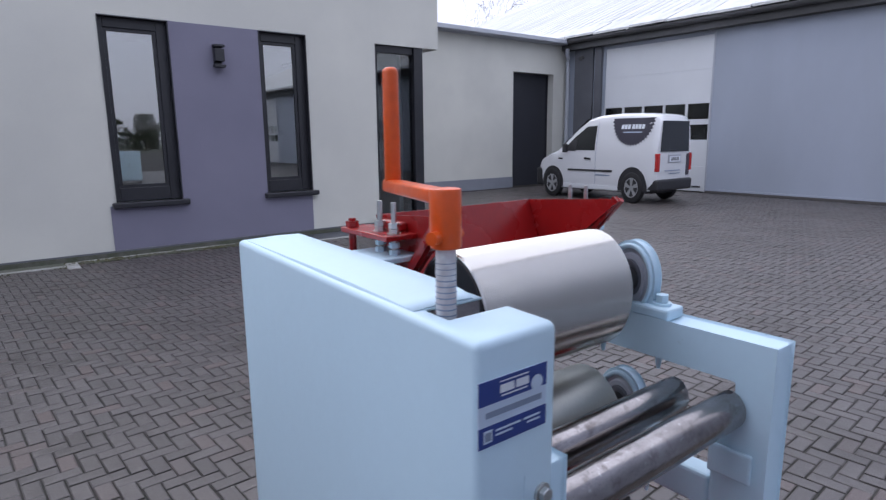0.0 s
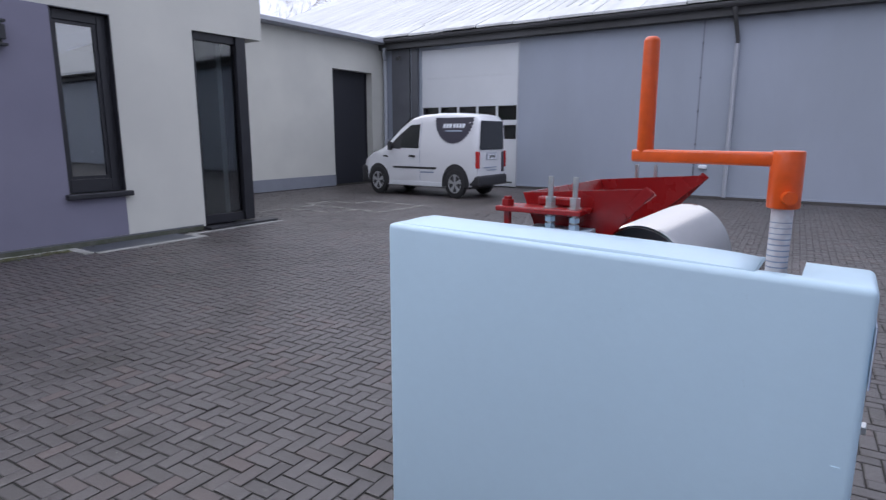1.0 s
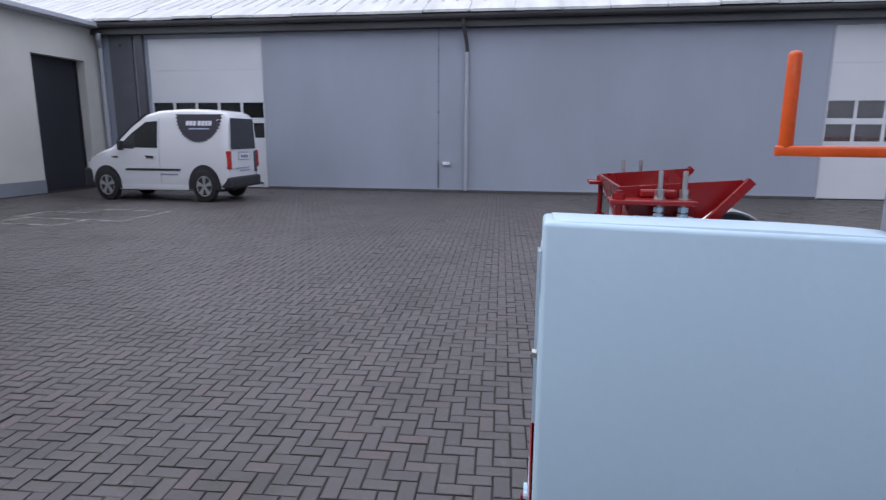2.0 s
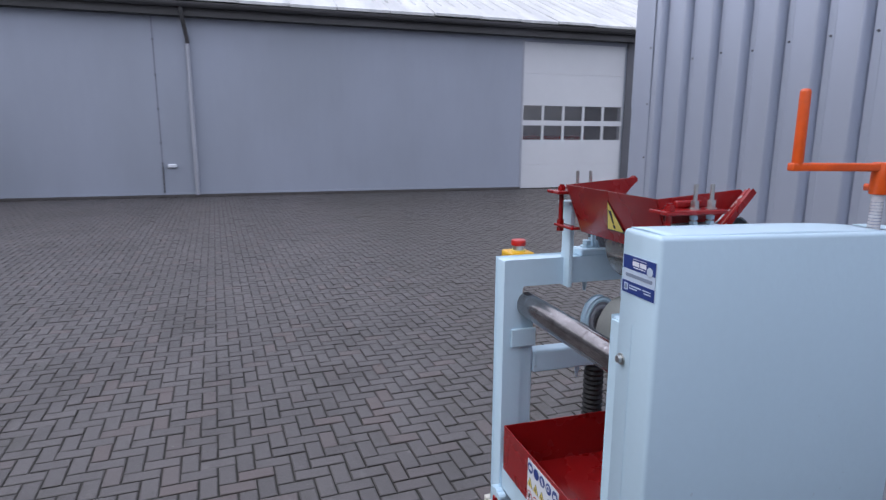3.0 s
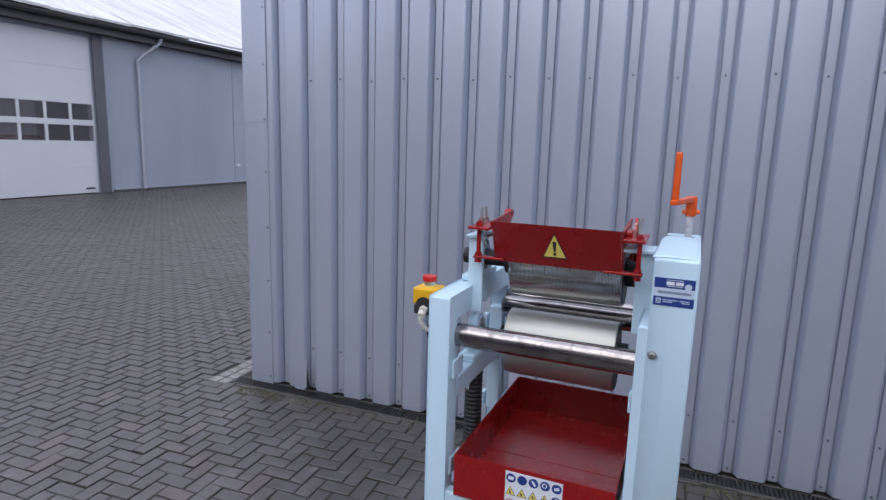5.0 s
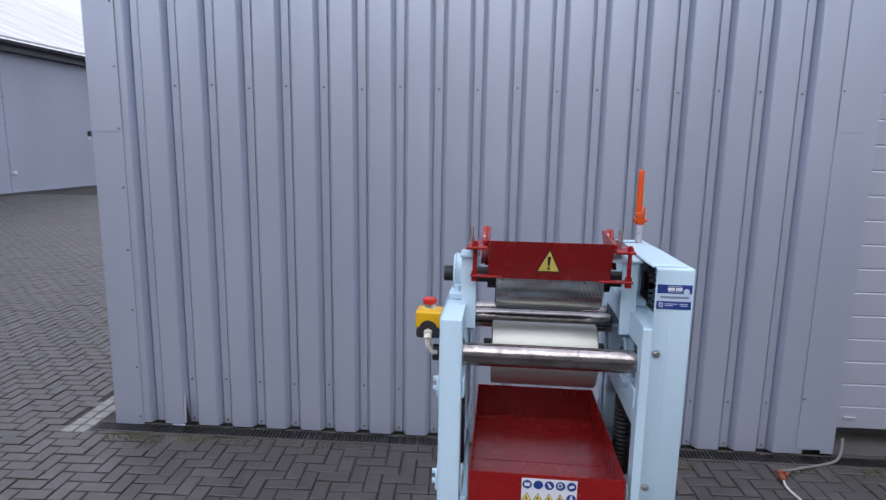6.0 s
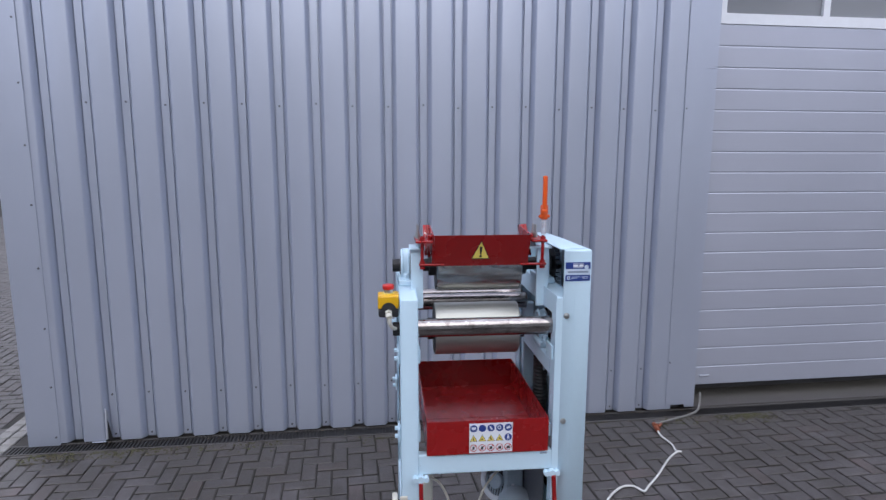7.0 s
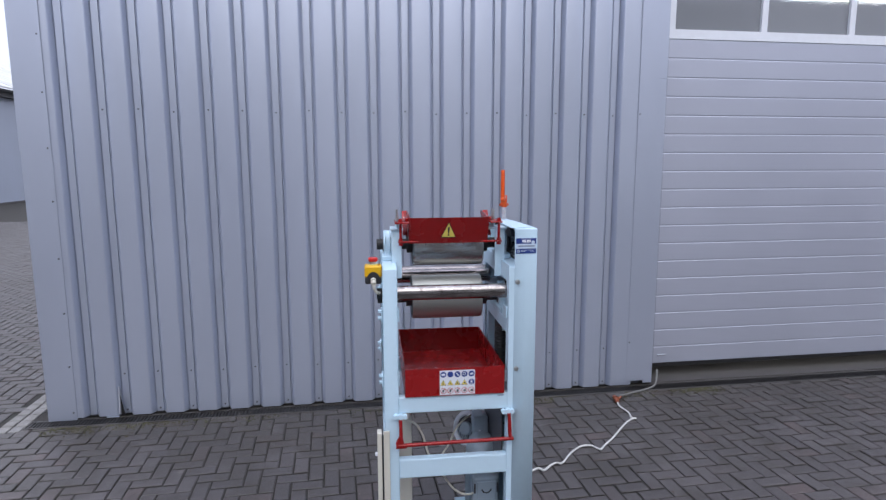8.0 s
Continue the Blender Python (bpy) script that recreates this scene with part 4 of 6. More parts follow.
def bearing(xc, yc, zc, base):
    """A pillow block: foot, ring housing, inner ring and two bolts."""
    seg = 32
    pts = [(xc - 0.009, yc - 0.036, base + 0.014), (xc - 0.009, yc + 0.036, base + 0.014)]
    for k in range(25):
        a = math.pi * k / 24 * 1.12 - 0.12 * math.pi / 2
        pts.append((xc - 0.009, yc + 0.038 * math.cos(a), zc + 0.053 * math.sin(a)))
    b = part("pillow_block", extrude(pts, (0.018, 0, 0)), BLUE, mill, "painted cast bearing block", bevel=0.004, smooth=True)
    part("foot", B((xc - 0.022, xc + 0.022, yc - 0.073, yc + 0.073, base + 0.0005, base + 0.018)), BLUE, b, bevel=0.004)
    for side in (-1, 1):
        for name, mat, label, steps in (
                ("bearing_lip", BLUE, "", ((0.010, 0.0525), (0.0165, 0.0525), (0.0190, 0.0508), (0.0195, 0.0485), (0.0185, 0.0462), (0.0122, 0.0445))),
                ("bearing_race", PIPEGREY, "grey bearing ring", ((0.0125, 0.0450), (0.0125, 0.0385), (0.0170, 0.0360), (0.0180, 0.0300), (0.0150, 0.0280))),
                ("bearing_core", SCREW, "dark inner ring with set screw", ((0.0130, 0.0300), (0.0225, 0.0285), (0.0235, 0.0270), (0.0235, 0.0195)))):
            bm = bmesh.new()
            loops = [[bm.verts.new((xc + side * d * 0.74, yc + 0.73 * r * math.cos(math.tau * k / seg), zc + r * math.sin(math.tau * k / seg))) for k in range(seg)] for d, r in steps]
            for p, q in zip(loops, loops[1:]):
                for k in range(seg):
                    bm.faces.new((p[k], p[(k + 1) % seg], q[(k + 1) % seg], q[k]))
            part(name, bm, mat, b, label, smooth=True)
    for s in (-0.05, 0.05):
        part("washer", R((xc, yc + s, base + 0.018), (xc, yc + s, base + 0.022), 0.0135, 20), BLUE, b)
        part("bolt_head", R((xc, yc + s, base + 0.022), (xc, yc + s, base + 0.034), 0.0098, 6), BLUE, b, bevel=0.001)
        part("bolt_end", R((xc, yc + s, base - 0.080), (xc, yc + s, base - 0.05), 0.0030, 10, 0.0065), BLUE, b, smooth=True)
    return b


for xc in (0.798, 0.360):
    bearing(xc, Y1, Z1, 1.20)
    bearing(xc, Y2, Z2, 0.995)

# raw steel tie pipes
for yc, zc, x1 in ((0.880, 1.107, LX0), (0.503, 1.109, LX0 - 0.006), (0.575, 1.107, LX0 - 0.016)):
    p = part("tie_pipe", squash(R((RX1, yc, zc), (x1, yc, zc), 0.0265, 40), yc, 0.84), PIPE, mill, "raw scuffed steel pipe", smooth=True)
    part("pipe_washer", squash(R((x1 - 0.001, yc, zc), (x1 + 0.0055, yc, zc), 0.020, 24), yc, 0.84), SCREW, p)

# sheet metal cover at the drive side
cv = bmesh.new()
CX0, CX1, CY0, CY1, CZ = 0.286, 0.366, 0.4535, 0.9292, 1.334
box(cv, CX0, CX1, CY0, CY1, 0.03, CZ)
edges = [e for e in cv.edges if all(v.co.z > 1 for v in e.verts) or (abs(e.verts[0].co.z - e.verts[1].co.z) > 0.5 and e.verts[0].co.x < 0.3)]
edges = [e for e in edges if not all(v.co.x > 0.36 for v in e.verts)]
bmesh.ops.bevel(cv, geom=edges, offset=0.0065, segments=4, profile=0.5, affect="EDGES")
for co, no in (((0, 0.506, 0), (0, 1, 0)), ((0, 0.5385, 0), (0, 1, 0)), ((0.303, 0, 0), (1, 0, 0))):
    bmesh.ops.bisect_plane(cv, geom=cv.verts[:] + cv.edges[:] + cv.faces[:], plane_co=co, plane_no=no)
gone = []
for f in cv.faces:
    c = f.calc_center_median()
    if c.x > CX1 - 0.001 or c.z < 0.031 or (c.z > CZ - 0.001 and 0.506 < c.y < 0.5385 and c.x > 0.303):
        gone.append(f)
bmesh.ops.delete(cv, geom=gone, context="FACES")
# the lid falls a little towards the spindle
for v in cv.verts:
    if v.co.z > 1.2:
        v.co.z -= 0.012 * (CY1 - v.co.y) / (CY1 - CY0)
cover = part("cover", cv, BLUE, mill, "folded sheet metal cover, open towards the rollers", smooth=True)
sol = cover.modifiers.new("thickness", "SOLIDIFY")
sol.thickness, sol.offset = 0.002, -1
part("slot_edge", B((0.303, 0.364, 0.539, 0.5425, CZ - 0.028, CZ - 0.0125)), PIPE, cover, "bare brown cut edge of the slot")
part("cover_flange", B((CX1 - 0.0012, RX1 - 0.0002, 0.9259, CY1 - 0.00015, 0.04, 1.1965)), BLUE, cover)
lid, rows = bmesh.new(), []
for i in range(17):   # the lid sheet bows a little and ends in a rounded corner by the spindle
    y = 0.5395 + (CY1 - 0.012 - 0.5395) * i / 16
    z = CZ - 0.012 * (CY1 - y) / (CY1 - CY0) + 0.0004 + 0.0016 * math.sin(math.pi * (i / 16) ** 0.7) ** 2
    inner = 0.371 - (0.012 * (1 - i / 2) ** 2 if i < 2 else 0.0)
    rows.append([lid.verts.new((x, y, z - q)) for x, q in ((0.2905, 0.0060), (0.2945, 0.0004), ((0.299 + inner) / 2, -0.0008), (inner - 0.004, 0.0), (inner, 0.0028))])
for p, q in zip(rows, rows[1:]):
    for k in range(4):
        lid.faces.new((p[k], p[k + 1], q[k + 1], q[k]))
lid_sheet = part("lid", lid, BLUE, cover, "bowed lid sheet with rolled edge", smooth=True)
sol = lid_sheet.modifiers.new("thickness", "SOLIDIFY")
sol.thickness, sol.offset = 0.0012, 1
for yb, side in ((CY1, 1), (CY0, -1)):
    for zb in (1.146 if side > 0 else 1.182, 0.832):
        part("washer", R((0.355, yb - side * 0.001, zb), (0.355, yb + side * 0.0018, zb), 0.0085, 20), ZINC, cover)
        part("cover_bolt", R((0.355, yb + side * 0.0018, zb), (0.355, yb + side * 0.0075, zb), 0.0062, 6), ZINC, cover, "zinc hexagon bolt", bevel=0.0008)
part("paint_run", B((CX0 - 0.0008, CX0 + 0.001, 0.464, 0.470, 1.171, 1.173)), BLUE, cover)

# sprockets and chain behind the cover
for yc, zc, r in ((Y1, Z1, 0.056), (Y2, Z2, 0.056), (0.66, 0.47, 0.035)):
    bm = bmesh.new()
    n, pts = 40, []
    for k in range(n * 2):
        a = math.pi * k / n
        q = r - (0.006 if k % 4 in (1, 2) else 0)
        pts.append((0.318, yc + q * math.cos(a), zc + q * math.sin(a)))
    s = part("sprocket", extrude(pts, (0.012, 0, 0)), BLACK, mill, "black oily sprocket")
    part("hub", R((0.312, yc, zc), (0.334, yc, zc), 0.024, 20), BLACK, s)
for i, (a, b) in enumerate(((Y1 + 0.058, Y2 + 0.058), (Y1 - 0.058, Y2 - 0.058))):
    bm = bmesh.new()
    for k in range(17):
        t = k / 16
        y, z = a + (b - a) * t, Z1 + (Z2 - Z1) * t
        box(bm, 0.316, 0.332, y - 0.0045, y + 0.0045, z - 0.005, z + 0.005)
    part("chain", bm, PIPE, mill, "oily roller chain")
bm = bmesh.new()
for k in range(15):
    a = math.pi * k / 14
    y, z = Y1 + 0.058 * math.cos(a), Z1 + 0.058 * math.sin(a)
    box(bm, 0.316, 0.332, y - 0.0045, y + 0.0045, z - 0.0045, z + 0.0045)
part("chain", bm, SCREW, mill, "dark roller chain")
part("inner_guard", B((0.3862, 0.389, 0.500, 0.86, 0.415, 0.684)), SCREW, mill, "dark guard plate")

# hopper
hopper = part("hopper_front", extrude([(0.440, 0.827, 1.364), (0.440, 0.823, 1.364), (0.440, 0.784, 1.268), (0.440, 0.788, 1.268)], (0.279, 0, 0)), RED, mill, "red front plate of the hopper")
for x0 in (0.4355, 0.7195):
    part("hopper_side", extrude([(x0, 0.826, 1.364), (x0, 0.786, 1.268), (x0, 0.752, 1.283), (x0, 0.728, 1.312), (x0, 0.661, 1.369), (x0, 0.668, 1.376)], (0.004, 0, 0)), RED, mill, "red side plate of the hopper")
    x1 = x0 - 0.0225 if x0 < 0.6 else x0 + 0.0045
    part("edge_bar", extrude([(x1, 0.6665, 1.378), (x1, 0.660, 1.3725), (x1, 0.735, 1.287), (x1, 0.7415, 1.2915)], (0.008, 0, 0)), RED, mill, bevel=0.0015)
    part("edge_gasket", extrude([(x1 + 0.0085, 0.665, 1.3765), (x1 + 0.0085, 0.660, 1.372), (x1 + 0.0085, 0.734, 1.291), (x1 + 0.0085, 0.739, 1.295)], (0.009, 0, 0)), REDWORN, mill, "chipped edge with bare metal showing")
    part("edge_screw", R((x1 - 0.002, 0.689, 1.345), (x1 + 0.019, 0.689, 1.345), 0.0042, 10), RED, mill)
for k in range(9):
    part("tooth", B((0.463 + 0.028 * k, 0.4675 + 0.028 * k, 0.786, 0.789, 1.261, 1.268)), SCREW, hopper)
for side in (-1, 1):
    xm = 0.411 if side < 0 else 0.764
    s0, s1 = (0.391, 0.4350) if side < 0 else (0.7240, 0.774)
    f = part("bracket", B((s0, s1, 0.732, 0.842, 1.344, 1.3505)), RED, mill, "red adjusting bracket", bevel=0.0015)
    part("upturn", B((s1 - 0.012 if side < 0 else s0, s1 if side < 0 else s0 + 0.012, 0.752, 0.80, 1.3507, 1.362)), RED, f, bevel=0.003)
    q0, q1 = (0.392, 0.470) if side < 0 else (0.690, 0.764)
    xb, yb0 = (0.402, 0.830) if side < 0 else (0.754, 0.818)
    part("lower_bracket", B((q0, q1, yb0 - 0.010, yb0 + 0.010, 1.276, 1.2815)), RED, mill, "red adjusting bracket", bevel=0.0015)
    part("clamp_bolt", R((xb, yb0, 1.270), (xb, yb0, 1.362), 0.0048, 12), RED, mill)
    for z in (1.3505, 1.2815, 1.266):
        part("clamp_nut", R((xb, yb0, z), (xb, yb0, z + 0.008), 0.0082, 6), RED, mill)
    c0, c1 = (0.372, 0.408) if side < 0 else (0.750, 0.786)
    bar = part("hopper_bar", B((c0, c1, 0.786, 0.796, 1.142, 1.318)), BLUE, mill, "flat upright bar for the hopper", bevel=0.002)
    part("stud_plate", B((c0 - 0.006, c1 + 0.03 if side < 0 else c1 + 0.004, 0.728, 0.806, 1.3185, 1.3255)), BLUE, mill, bevel=0.0015)
    for yb in (0.777, 0.746):
        st = part("stud", R((xm, yb, 1.322), (xm, yb, 1.388), 0.0033, 12), ZINC, mill, "threaded zinc stud")
        for z, c in ((1.3255, BLUE), (1.334, BLUE), (1.3507, ZINC), (1.3575, ZINC)):
            part("nut", R((xm, yb, z), (xm, yb, z + 0.0060), 0.0066, 6), c, st)
        part("washer", R((xm, yb, 1.3505), (xm, yb, 1.3518), 0.0088, 16), ZINC, st)

# warning triangle on the front plate
lean = (0.824 - 0.787) / (1.364 - 1.268)


def on_front(x, z, out):
    return (x, 0.8275 - (1.364 - z) * lean + out, z)


tri = part("warning_triangle", extrude([on_front(0.553, 1.2895, 0), on_front(0.609, 1.2895, 0), on_front(0.581, 1.348, 0)], (0, 0.0006, 0)), INK, hopper, "yellow warning triangle with black edge")
part("triangle_field", extrude([on_front(0.5565, 1.2918, 0.0007), on_front(0.6055, 1.2918, 0.0007), on_front(0.581, 1.3435, 0.0007)], (0, 0.0004, 0)), SIGNYELLOW, hopper)
part("mark", extrude([on_front(0.5790, 1.3045, 0.0012), on_front(0.5830, 1.3045, 0.0012), on_front(0.5853, 1.3285, 0.0012), on_front(0.5767, 1.3285, 0.0012)], (0, 0.0003, 0)), INK, hopper)
part("mark", extrude([on_front(0.581 + 0.0036 * math.cos(math.tau * k / 12), 1.2988 + 0.0036 * math.sin(math.tau * k / 12), 0.0012) for k in range(12)], (0, 0.0003, 0)), INK, hopper)

# red tray
TX0, TX1, TY0, TY1, TZ0, TZ1 = 0.398, 0.750, 0.425, 0.934, 0.7455, 0.846
t = 0.0025
tr, rings = bmesh.new(), []
for x0, x1, y0, y1, z in ((TX0, TX1, TY0, TY1, TZ0), (TX0, TX1, TY0, TY1, TZ1), (TX0 + t, TX1 - t, TY0 + t, TY1 - t, TZ1), (TX0 + t, TX1 - t, TY0 + t, TY1 - t, TZ0 + t)):
    rings.append([tr.verts.new((x, y, z)) for x, y in ((x0, y0), (x1, y0), (x1, y1), (x0, y1))])
for p, q in zip(rings, rings[1:]):
    for k in range(4):
        tr.faces.new((p[k], p[(k + 1) % 4], q[(k + 1) % 4], q[k]))
tr.faces.new(rings[0][::-1])
tr.faces.new(rings[-1])
tray = part("tray", tr, RED, mill, "open red sheet metal collecting tray")
part("tray_seam", B((TX0 + t, TX1 - t, 0.70, 0.703, TZ0 + t, TZ0 + t + 0.0012)), RED, tray)

# safety sign on the tray
SX0, SX1, SZ0, SZ1, SY = 0.504, 0.629, 0.749, 0.838, TY1
sign = part("safety_sign", B((SX0, SX1, SY + 0.0002, SY + 0.001, SZ0, SZ1)), SIGNWHITE, mill, "white sticker with rows of safety pictograms")


def rise(bm, dy):
    """Gives a flat sheet in an x-z plane a thickness along y."""
    r = bmesh.ops.extrude_face_region(bm, geom=bm.faces[:])
    bmesh.ops.translate(bm, verts=[v for v in r["geom"] if isinstance(v, bmesh.types.BMVert)], vec=(0, dy, 0))
    return bm


def disc(xc, zc, r, y, mat, inner=0.0, seg=24):
    bm = bmesh.new()
    a = [bm.verts.new((xc + r * math.cos(2 * math.pi * k / seg), y, zc + r * math.sin(2 * math.pi * k / seg))) for k in range(seg)]
    if inner:
        b = [bm.verts.new((xc + inner * math.cos(2 * math.pi * k / seg), y, zc + inner * math.sin(2 * math.pi * k / seg))) for k in range(seg)]
        for k in range(seg):
            bm.faces.new((a[k], a[(k + 1) % seg], b[(k + 1) % seg], b[k]))
    else:
        bm.faces.new(a)
    bm = rise(bm, 0.0003)
    return part("pictogram", bm, mat, sign)


cw, ch = (SX1 - SX0) / 5, (SZ1 - SZ0) / 3
for i in range(5):
    xc = SX1 - cw * (i + 0.5)
    disc(xc, SZ1 - ch * 0.5, 0.0107, SY + 0.0013, SIGNBLUE)
    if i == 0:
        part("pictogram", B((xc - 0.006, xc + 0.006, SY + 0.0016, SY + 0.0018, SZ1 - ch * 0.5 - 0.004, SZ1 - ch * 0.5 + 0.004)), SIGNWHITE, sign)
    if i == 2:
        zc = SZ1 - ch * 0.5
        part("pictogram", extrude([(xc - 0.006, SY + 0.0016, zc - 0.004), (xc - 0.002, SY + 0.0016, zc - 0.007), (xc + 0.005, SY + 0.0016, zc + 0.004), (xc + 0.002, SY + 0.0016, zc + 0.006)], (0, 0.0002, 0)), SIGNWHITE, sign)
    if i == 4:
        zc = SZ1 - ch * 0.5
        part("pictogram", extrude([(xc - 0.007, SY + 0.0016, zc - 0.001), (xc + 0.004, SY + 0.0016, zc - 0.005), (xc + 0.006, SY + 0.0016, zc + 0.001), (xc - 0.004, SY + 0.0016, zc + 0.005)], (0, 0.0002, 0)), SIGNWHITE, sign)
    if i == 3:
        disc(xc + 0.001, SZ1 - ch * 0.5 + 0.001, 0.0058, SY + 0.0017, SIGNWHITE, 0.0036, 14)
    if i < 4:
        zc = SZ1 - ch * 1.5
        part("pictogram", extrude([(xc - 0.0112, SY + 0.0011, zc - 0.010), (xc + 0.0112, SY + 0.0011, zc - 0.010), (xc, SY + 0.0011, zc + 0.010)], (0, 0.0003, 0)), INK, sign)
        part("pictogram", extrude([(xc - 0.0092, SY + 0.0015, zc - 0.0088), (xc + 0.0092, SY + 0.0015, zc - 0.0088), (xc, SY + 0.0015, zc + 0.0078)], (0, 0.0003, 0)), SIGNYELLOW, sign)
        part("pictogram", extrude([(xc - 0.002 - 0.001 * i, SY + 0.0019, zc - 0.007), (xc + 0.003, SY + 0.0019, zc - 0.006 + 0.001 * i), (xc + 0.0012, SY + 0.0019, zc + 0.003)], (0, 0.0003, 0)), INK, sign)
    else:
        disc(xc, SZ1 - ch * 1.5, 0.0107, SY + 0.0013, SIGNBLUE)
        part("pictogram", B((xc - 0.0032, xc + 0.0032, SY + 0.0016, SY + 0.0018, SZ1 - ch * 1.5 - 0.002, SZ1 - ch * 1.5 + 0.0035)), SIGNWHITE, sign)
        for dx in (-0.0022, 0.0022):
            part("pictogram", B((xc + dx - 0.001, xc + dx + 0.001, SY + 0.0016, SY + 0.0018, SZ1 - ch * 1.5 - 0.008, SZ1 - ch * 1.5 - 0.002)), SIGNWHITE, sign)
        disc(xc, SZ1 - ch * 1.5 + 0.0062, 0.0022, SY + 0.0016, SIGNWHITE, 0.0, 10)
    zc = SZ1 - ch * 2.5
    disc(xc, zc, 0.0108, SY + 0.0013, INKRED, 0.0090)
    part("pictogram", extrude([(xc - 0.0075, SY + 0.0012, zc + 0.0062), (xc - 0.0062, SY + 0.0012, zc + 0.0075), (xc + 0.0075, SY + 0.0012, zc - 0.0062), (xc + 0.0062, SY + 0.0012, zc - 0.0075)], (0, 0.0003, 0)), INKRED, sign)
    part("pictogram", B((xc - 0.0025 - 0.0008 * i, xc + 0.003, SY + 0.0016, SY + 0.0019, zc - 0.005, zc + 0.0048 - 0.0005 * i)), INK, sign)


def type_label(y, side, x0, x1, z0, z1):
    """A blue and white type label; its writing cannot be read and stands as bars."""
    ya, yb = sorted((y, y + side * 0.0008))
    lab = part("type_label", B((x0, x1, ya, yb, z0, z1)), LABELPALE, mill, "blue and white type label", bevel=0)
    w, h = x1 - x0, z1 - z0

    def bar(u0, u1, v0, v1, mat, lift):
        a, b = (x1 - w * u1, x1 - w * u0) if side > 0 else (x0 + w * u0, x0 + w * u1)
        c, d = sorted((y + side * (0.0008 + lift * 0.0003), y + side * (0.0011 + lift * 0.0003)))
        part("label_print", B((a, b, c, d, z1 - h * v1, z1 - h * v0)), mat, lab)

    bar(0, 1, 0.0, 0.36, SIGNBLUE, 0)
    bar(0, 1, 0.68, 1.0, SIGNBLUE, 0)
    bar(0.30, 0.50, 0.12, 0.24, SIGNWHITE, 1)
    bar(0.53, 0.72, 0.12, 0.24, SIGNWHITE, 1)
    bar(0.30, 0.72, 0.06, 0.075, SIGNWHITE, 1)
    bar(0.32, 0.70, 0.275, 0.295, SIGNWHITE, 1)
    bar(0.10, 0.92, 0.47, 0.56, INKGREY, 1)
    bar(0.07, 0.19, 0.74, 0.93, LABELPALE, 1)
    bar(0.09, 0.17, 0.77, 0.90, INKGREY, 2)
    bar(0.24, 0.60, 0.77, 0.80, LABELPALE, 1)
    bar(0.24, 0.48, 0.84, 0.87, LABELPALE, 1)
    bar(0.65, 0.90, 0.77, 0.80, LABELPALE, 1)
    bar(0.70, 0.90, 0.84, 0.87, LABELPALE, 1)
    u = x1 - w * 0.84 if side > 0 else x0 + w * 0.84
    bm = bmesh.new()
    yd = y + side * 0.0014
    a = [bm.verts.new((u + 0.0062 * math.cos(math.pi * 2 * k / 18), yd, z1 - h * 0.27 + 0.0062 * math.sin(math.pi * 2 * k / 18))) for k in range(18)]
    bm.faces.new(a)
    bm = rise(bm, side * 0.0003)
    part("label_print", bm, LABELPALE, lab)


type_label(CY1 + 0.0002, 1, 0.2915, 0.3625, 1.246, 1.299)
type_label(CY0 - 0.0002, -1, 0.2865, 0.3565, 1.242, 1.293)

# crank with threaded spindle
SXC, SYC = 0.3165, 0.526
sp = bmesh.new()
seg, rings, nz = 24, [], 12
for i in range(nz + 1):
    z = 1.20 + (1.385 - 1.20) * i / nz
    rings.append([sp.verts.new((SXC + q * math.cos(2 * math.pi * k / seg), SYC + q * math.sin(2 * math.pi * k / seg), z)) for k in range(seg) for q in [0.0084]])
for a, b in zip(rings, rings[1:]):
    for k in range(seg):
        sp.faces.new((a[k], a[(k + 1) % seg], b[(k + 1) % seg], b[k]))
sp.faces.new(rings[0][::-1])
sp.faces.new(rings[-1])
crank = part("spindle", sp, WHITEPAINT, mill, "threaded spindle with flaking white paint", smooth=True)
for k in range(10):
    z = 1.321 + 0.0048 * k
    part("thread_groove", R((SXC, SYC, z), (SXC, SYC, z + (0.0011 if k < 7 else 0.0007)), 0.00855, 24), INKGREY, crank, smooth=True)
part("crank_hub", R((SXC, SYC, 1.376), (SXC, SYC, 1.424), 0.0128, 28), ORANGE, crank, "orange painted crank hub", smooth=True, bevel=0.002)
part("hub_bolt", R((SXC - 0.019, SYC - 0.006, 1.386), (SXC + 0.018, SYC + 0.006, 1.386), 0.0055, 12), ORANGE, crank, smooth=True)
ax, ay = 0.350, 0.652
d = Vector((ax - SXC, ay - SYC, 0)).normalized()
arm = B((-0.0105, 0.0105, -0.0062, 0.0062, -0.0061, 0.0061))
for v in arm.verts:   # a flat bar, a little narrower at the handle
    far = v.co.x > 0
    q = Vector((ax, ay, 1.4166)) + d * 0.011 if far else Vector((SXC, SYC, 1.4166)) - d * 0.008
    v.co = q + Vector((-d.y, d.x, 0)) * v.co.y * (1.25 if far else 1.5) + Vector((0, 0, v.co.z))
part("crank_arm", arm, ORANGE, crank, "orange flat crank arm", bevel=0.0025, segments=3, smooth=True)
part("crank_handle", R((ax, ay, 1.4145), (ax, ay, 1.529), 0.0080, 24, 0.0076), ORANGE, crank, "orange round crank handle", smooth=True, bevel=0.005, segments=4)

